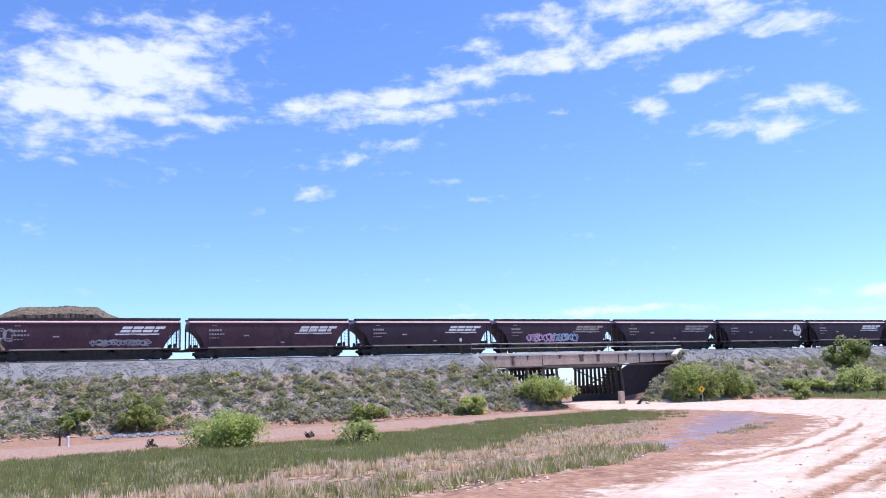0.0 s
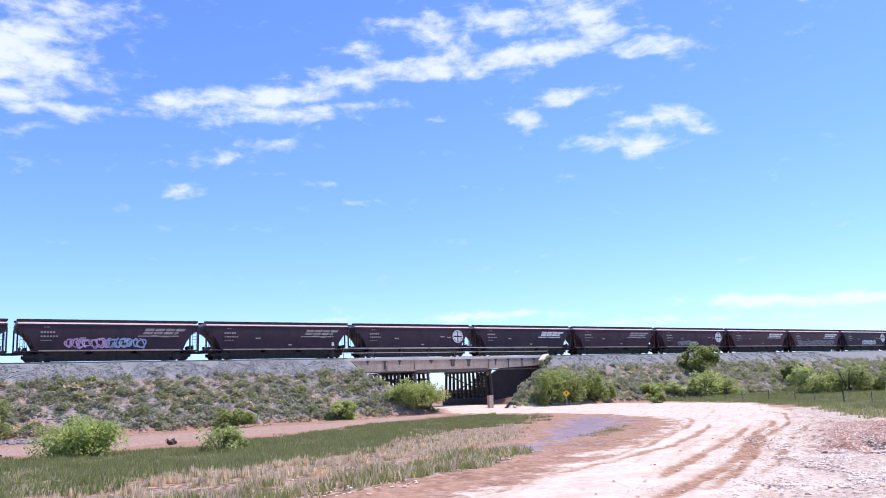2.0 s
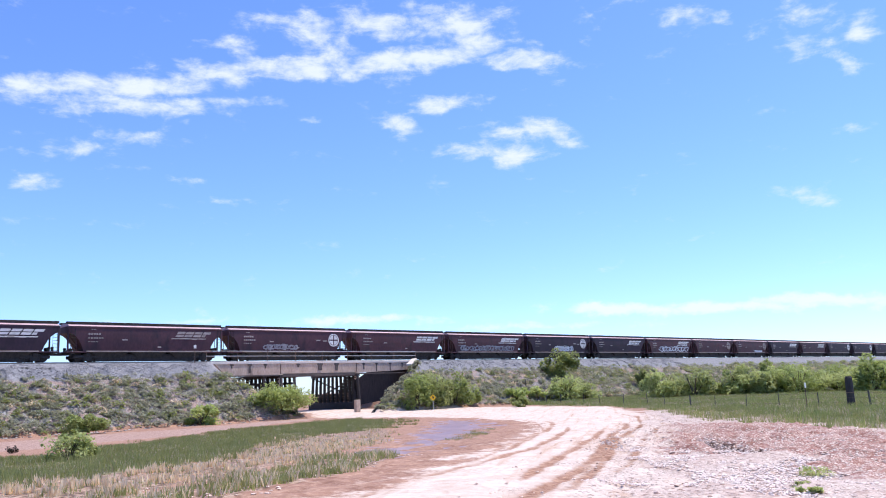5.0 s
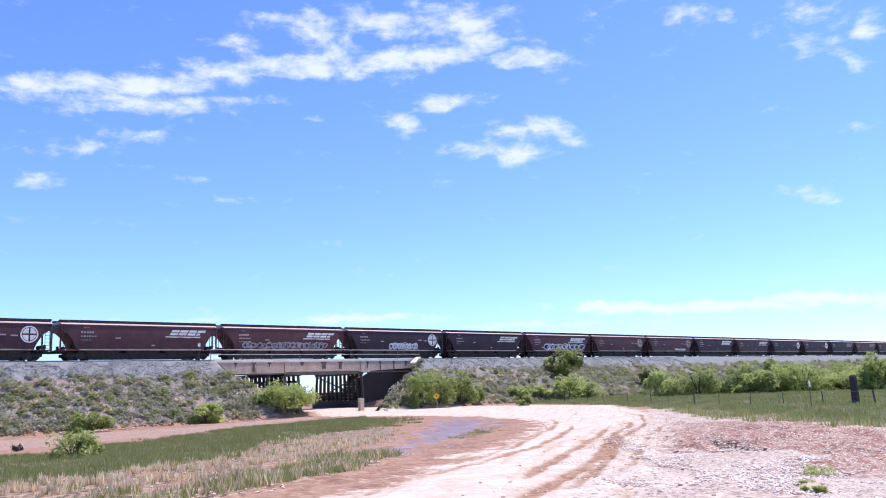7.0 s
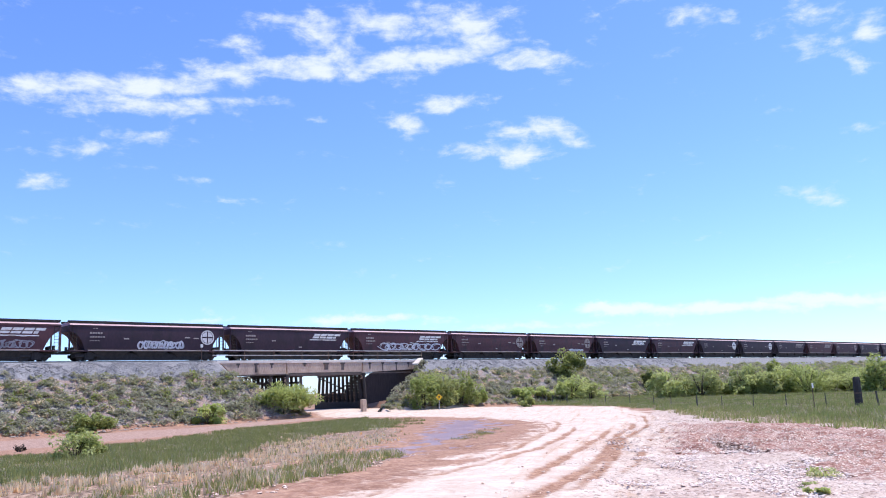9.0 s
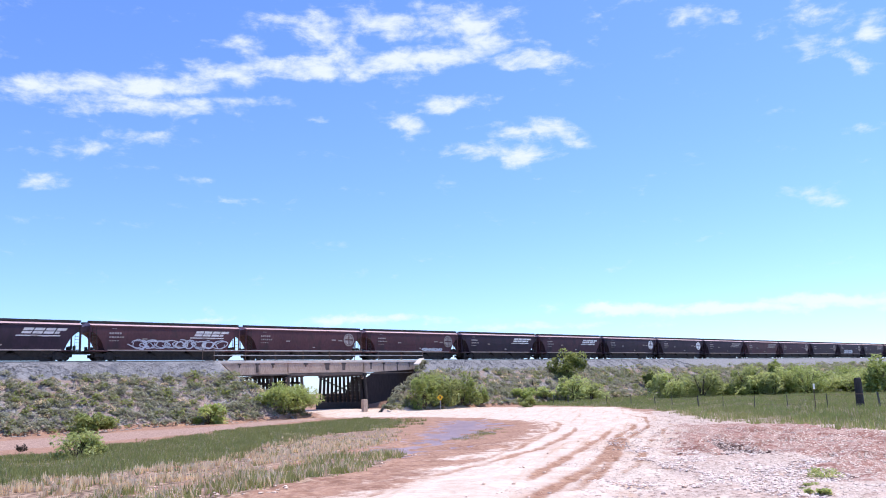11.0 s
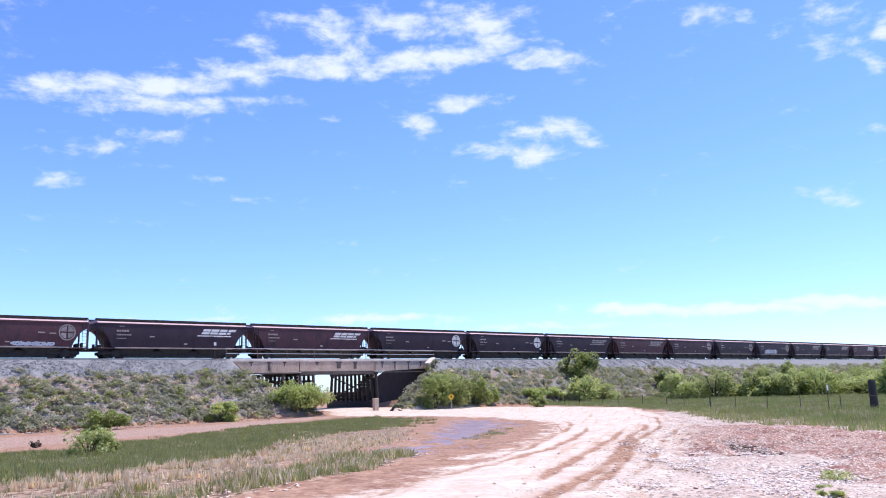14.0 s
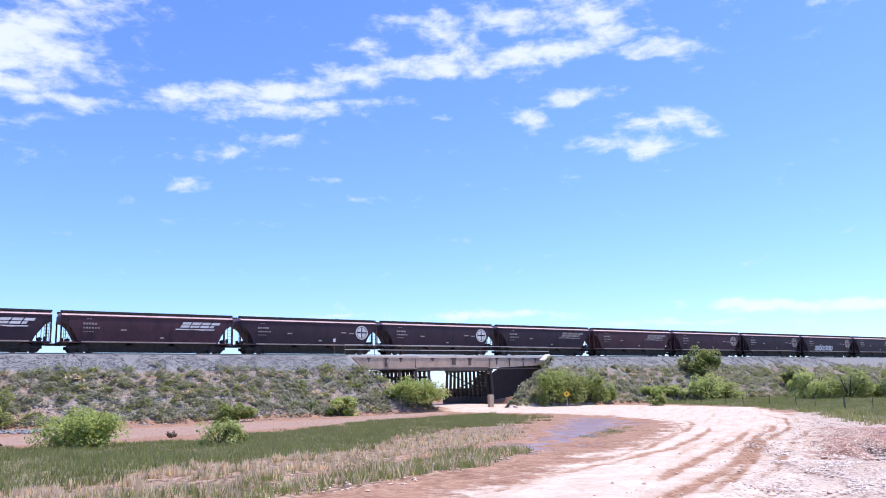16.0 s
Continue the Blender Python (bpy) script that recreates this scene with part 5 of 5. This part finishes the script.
for k, (x, y) in enumerate(FENCE):
    z = float(ground_z(x, y))
    h = rs_f.uniform(1.0, 1.3)
    dx, dy = rs_f.uniform(-0.08, 0.08), rs_f.uniform(-0.08, 0.08)
    r = rs_f.choice((0.04, 0.05, 0.08))
    part("post", rods(((x, y, z - 0.3), (x + dx, y + dy, z + h), r, r * 0.85), sides=7), M_GREYWOOD, fence)
    tops.append((x, y, z))
for hh in (0.35, 0.7, 1.05):
    bm = bmesh.new()
    for a, b in zip(tops[:-1], tops[1:]):
        rod(bm, (a[0], a[1], a[2] + hh), (b[0], b[1], b[2] + hh - 0.01), 0.006, sides=4)
    part("wire", bm, M_STEEL, fence, "thin rusty wire")


def corner_post():
    t = thing("corner_post", "thick dark railway-sleeper fence post standing in grass", "post", at=(66.0, 23.4, float(ground_z(66.0, 23.4))))
    bm = loft([[(math.cos(a) * 0.31 * f, math.sin(a) * 0.28 * f, z) for a in [k * 6.2832 / 12 for k in range(12)]] for z, f in ((-0.4, 1.05), (0.6, 1.0), (1.5, 0.97), (2.15, 0.92), (2.28, 0.7))])
    part("shaft", bm, M_TIMBER, t)
    part("wire_wrap", rods(((0, 0, 1.05), (0, 0, 1.09), 0.325), sides=12), M_STEEL, t)


corner_post()


def marker_post(x, y, h, name="marker_post", label="thin steel marker post with a small pale plate"):
    z = float(ground_z(x, y))
    t = thing(name, label, "marker post", at=(x, y, z))
    part("shaft", rods(((0, 0, -0.3), (0, 0, h), 0.035), sides=6), M_STEEL, t)
    part("plate", boxes((-0.16, 0.16, -0.045, -0.03, h - 0.34, h + 0.05), bevel=0.005), M_WHITE, t, "small pale plate")


marker_post(62.6, 25.4, 1.9)
marker_post(44.3, 86.9, 2.0, label="thin trackside post with a small white plate")


def road_sign():
    x, y = 67.9, 72.2
    t = thing("road_sign", "yellow diamond warning sign on a post among shrubs", "road sign", at=(x, y, float(ground_z(x, y))))
    part("post", rods(((0, 0, -0.3), (0, 0, 1.85), 0.04), sides=8), M_GALV, t)
    q = plate([(0, 1.11), (0.4, 1.51), (0, 1.91), (-0.4, 1.51)], -0.08, 0.03)
    face = part("sign_plate", q, M_YELLOW, t, "yellow diamond plate")
    face.rotation_euler.z = radians(-43)
    mk = boxes((-0.06, 0.06, -0.085, -0.081, 1.36, 1.66), (-0.12, 0.12, -0.085, -0.081, 1.53, 1.6))
    m = part("symbol", mk, M_DARK, t, "plain black symbol bars")
    m.rotation_euler.z = radians(-43)


road_sign()


def marker_block():
    x, y = 61.6, 79.0
    t = thing("concrete_block", "pale concrete marker block at the road's edge", "marker", at=(x, y, float(ground_z(x, y))))
    part("block", boxes((-0.32, 0.32, -0.25, 0.25, -0.3, 1.45), bevel=0.05), M_CONCRETE, t)


marker_block()
z = float(ground_z(0.6, 59.8))
lp = thing("stub_post", "short dark wooden stub post in the grass", "post", at=(0.6, 59.8, z))
part("shaft", rods(((0, 0, -0.3), (0.02, 0, 1.25), 0.07, 0.06), sides=8), M_TIMBER, lp)
z = float(ground_z(1.05, 57.6))
lw = thing("pipe_marker", "short white plastic pipe marker in the grass", "post", at=(1.05, 57.6, z))
part("shaft", rods(((0, 0, -0.3), (0, 0, 0.62), 0.09), sides=10), M_WHITE, lw)
part("cap", rods(((0, 0, 0.62), (0, 0, 0.68), 0.1, 0.06), sides=10), M_WHITE, lw)


# ---- the mesa far behind the train ----
def mesa():
    t = thing("mesa", "flat-topped dark scrubby red mesa far behind the train", "hill", kind="structure")
    n, m = 240, 40
    R0 = 1150.0
    # crest in bearing and height, degrees: a long table whose end steps down
    crest = ((-14, 5.2), (-6, 5.3), (-3.1, 5.78), (-2.5, 6.1), (-2.0, 6.28), (0.1, 6.33), (0.7, 6.40), (2.5, 6.31), (3.1, 5.95), (3.85, 5.60), (4.05, 5.3), (5.2, 4.6))
    prof = ((0, 0), (0.25, 0.42), (0.5, 0.74), (0.56, 0.78), (0.585, 0.875), (0.72, 0.94), (0.82, 0.99), (0.9, 1.0), (1, 0.85))
    az = np.linspace(-14, 5.2, n)
    top = np.tan(np.radians(np.interp(az, [c[0] for c in crest], [c[1] for c in crest]))) * (R0 + 0.86 * 260)
    u = np.linspace(0, 1, m)
    A, U = np.meshgrid(az, u, indexing="ij")
    H = np.interp(U, [q[0] for q in prof], [q[1] for q in prof])
    wav = bumps(A * 40, U * 200, 34, 81) + 0.6 * bumps(A * 40, U * 200, 12, 82)
    r = R0 + U * 260 + 5 * wav
    z = -4 + (top[:, None] + 4) * H + 0.9 * wav * (U < 0.8) + 0.5 * bumps(A * 40, U * 300, 5, 83)
    verts = np.stack([r * np.sin(np.radians(A)), r * np.cos(np.radians(A)), z], 2).reshape(-1, 3)
    faces, band = [], []
    for i in range(n - 1):
        for k in range(m - 1):
            faces.append((i * m + k, (i + 1) * m + k, (i + 1) * m + k + 1, i * m + k + 1))
            band.append(1 if 0.55 < u[k] + 0.012 * math.sin(i * 0.7) < 0.585 else 0)
    me = bpy.data.meshes.new("slope")
    me.from_pydata(verts.tolist(), [], faces)
    me.materials.append(mat("scrubby red hillside", (0.05, 0.045, 0.028), (0.26, 0.18, 0.12), scale=0.12, fine=0.7, bump=0.6, depth=2.0, spots=((0.04, 0.045, 0.02), 0.35, 0.55)))
    # the cliff band's dark colour paints the shade under the caprock
    me.materials.append(mat("rimrock darkened as shade", (0.025, 0.02, 0.018), (0.09, 0.06, 0.05), scale=0.2, fine=1.2, bump=0.6, depth=1.5))
    me.polygons.foreach_set("material_index", band)
    part("slope", me, None, t)


mesa()


# broken stone on the shoulder of the track bed
SHOULDER = ((-14, 86.9), (46.4, 86.9), (46.4, 84.0), (-14, 84.0))
M_BALLAST = mat("grey track ballast", (0.14, 0.135, 0.14), (0.38, 0.365, 0.375), scale=2, fine=15, vary=0.35)
stones(15000, (-14, 46), (83.5, 87), SHOULDER, 0.07, rs_s, M_BALLAST, "track_ballast", "blue-grey crushed stone ballast on the bank's shoulder")
SHOULDER_B = ((79.5, 86.9), (150, 86.9), (150, 84.8), (79.5, 84.8))
stones(7000, (79, 150), (84, 87), SHOULDER_B, 0.10, rs_s, M_BALLAST, "track_ballast", "blue-grey crushed stone ballast on the bank's shoulder")


# ---- what moves ----
# seconds and metres by which the train has rolled on
ROLLED = ((0, 0.00), (0.5, 9.62), (1, 19.14), (1.5, 29.57), (2, 39.72), (2.5, 47.99), (3, 58.11), (3.5, 67.13),
          (4, 76.98), (6.5, 122.95), (7, 133.69), (7.5, 141.70), (8, 152.32), (8.5, 161.16), (9, 170.69), (11.5, 216.36),
          (12, 226.82), (12.5, 235.57), (13, 245.15), (13.5, 252.92), (14, 263.39), (14.5, 272.26), (15, 281.77), (15.5, 290.47),
          (16, 299.19))


def motions():
    # every wheelset turns with the way that the train has rolled
    times = [k / FPS for k in range(16 * FPS + 1)]
    turned = np.interp(times, [t for t, _ in ROLLED], [s for _, s in ROLLED]) / 0.455
    for w, dx in WHEELSETS:
        walk(w, [(t, pose(dx, 0, 0.49, 0, -math.degrees(a), 0)) for t, a in zip(times, turned)])
    for i, car in CARS:
        x = HEAD_X + CAR_PITCH * (i + 0.5)
        walk(car, [(t, pose(x - s, TRACK_Y, RAIL_Z)) for t, s in ROLLED])


motions()
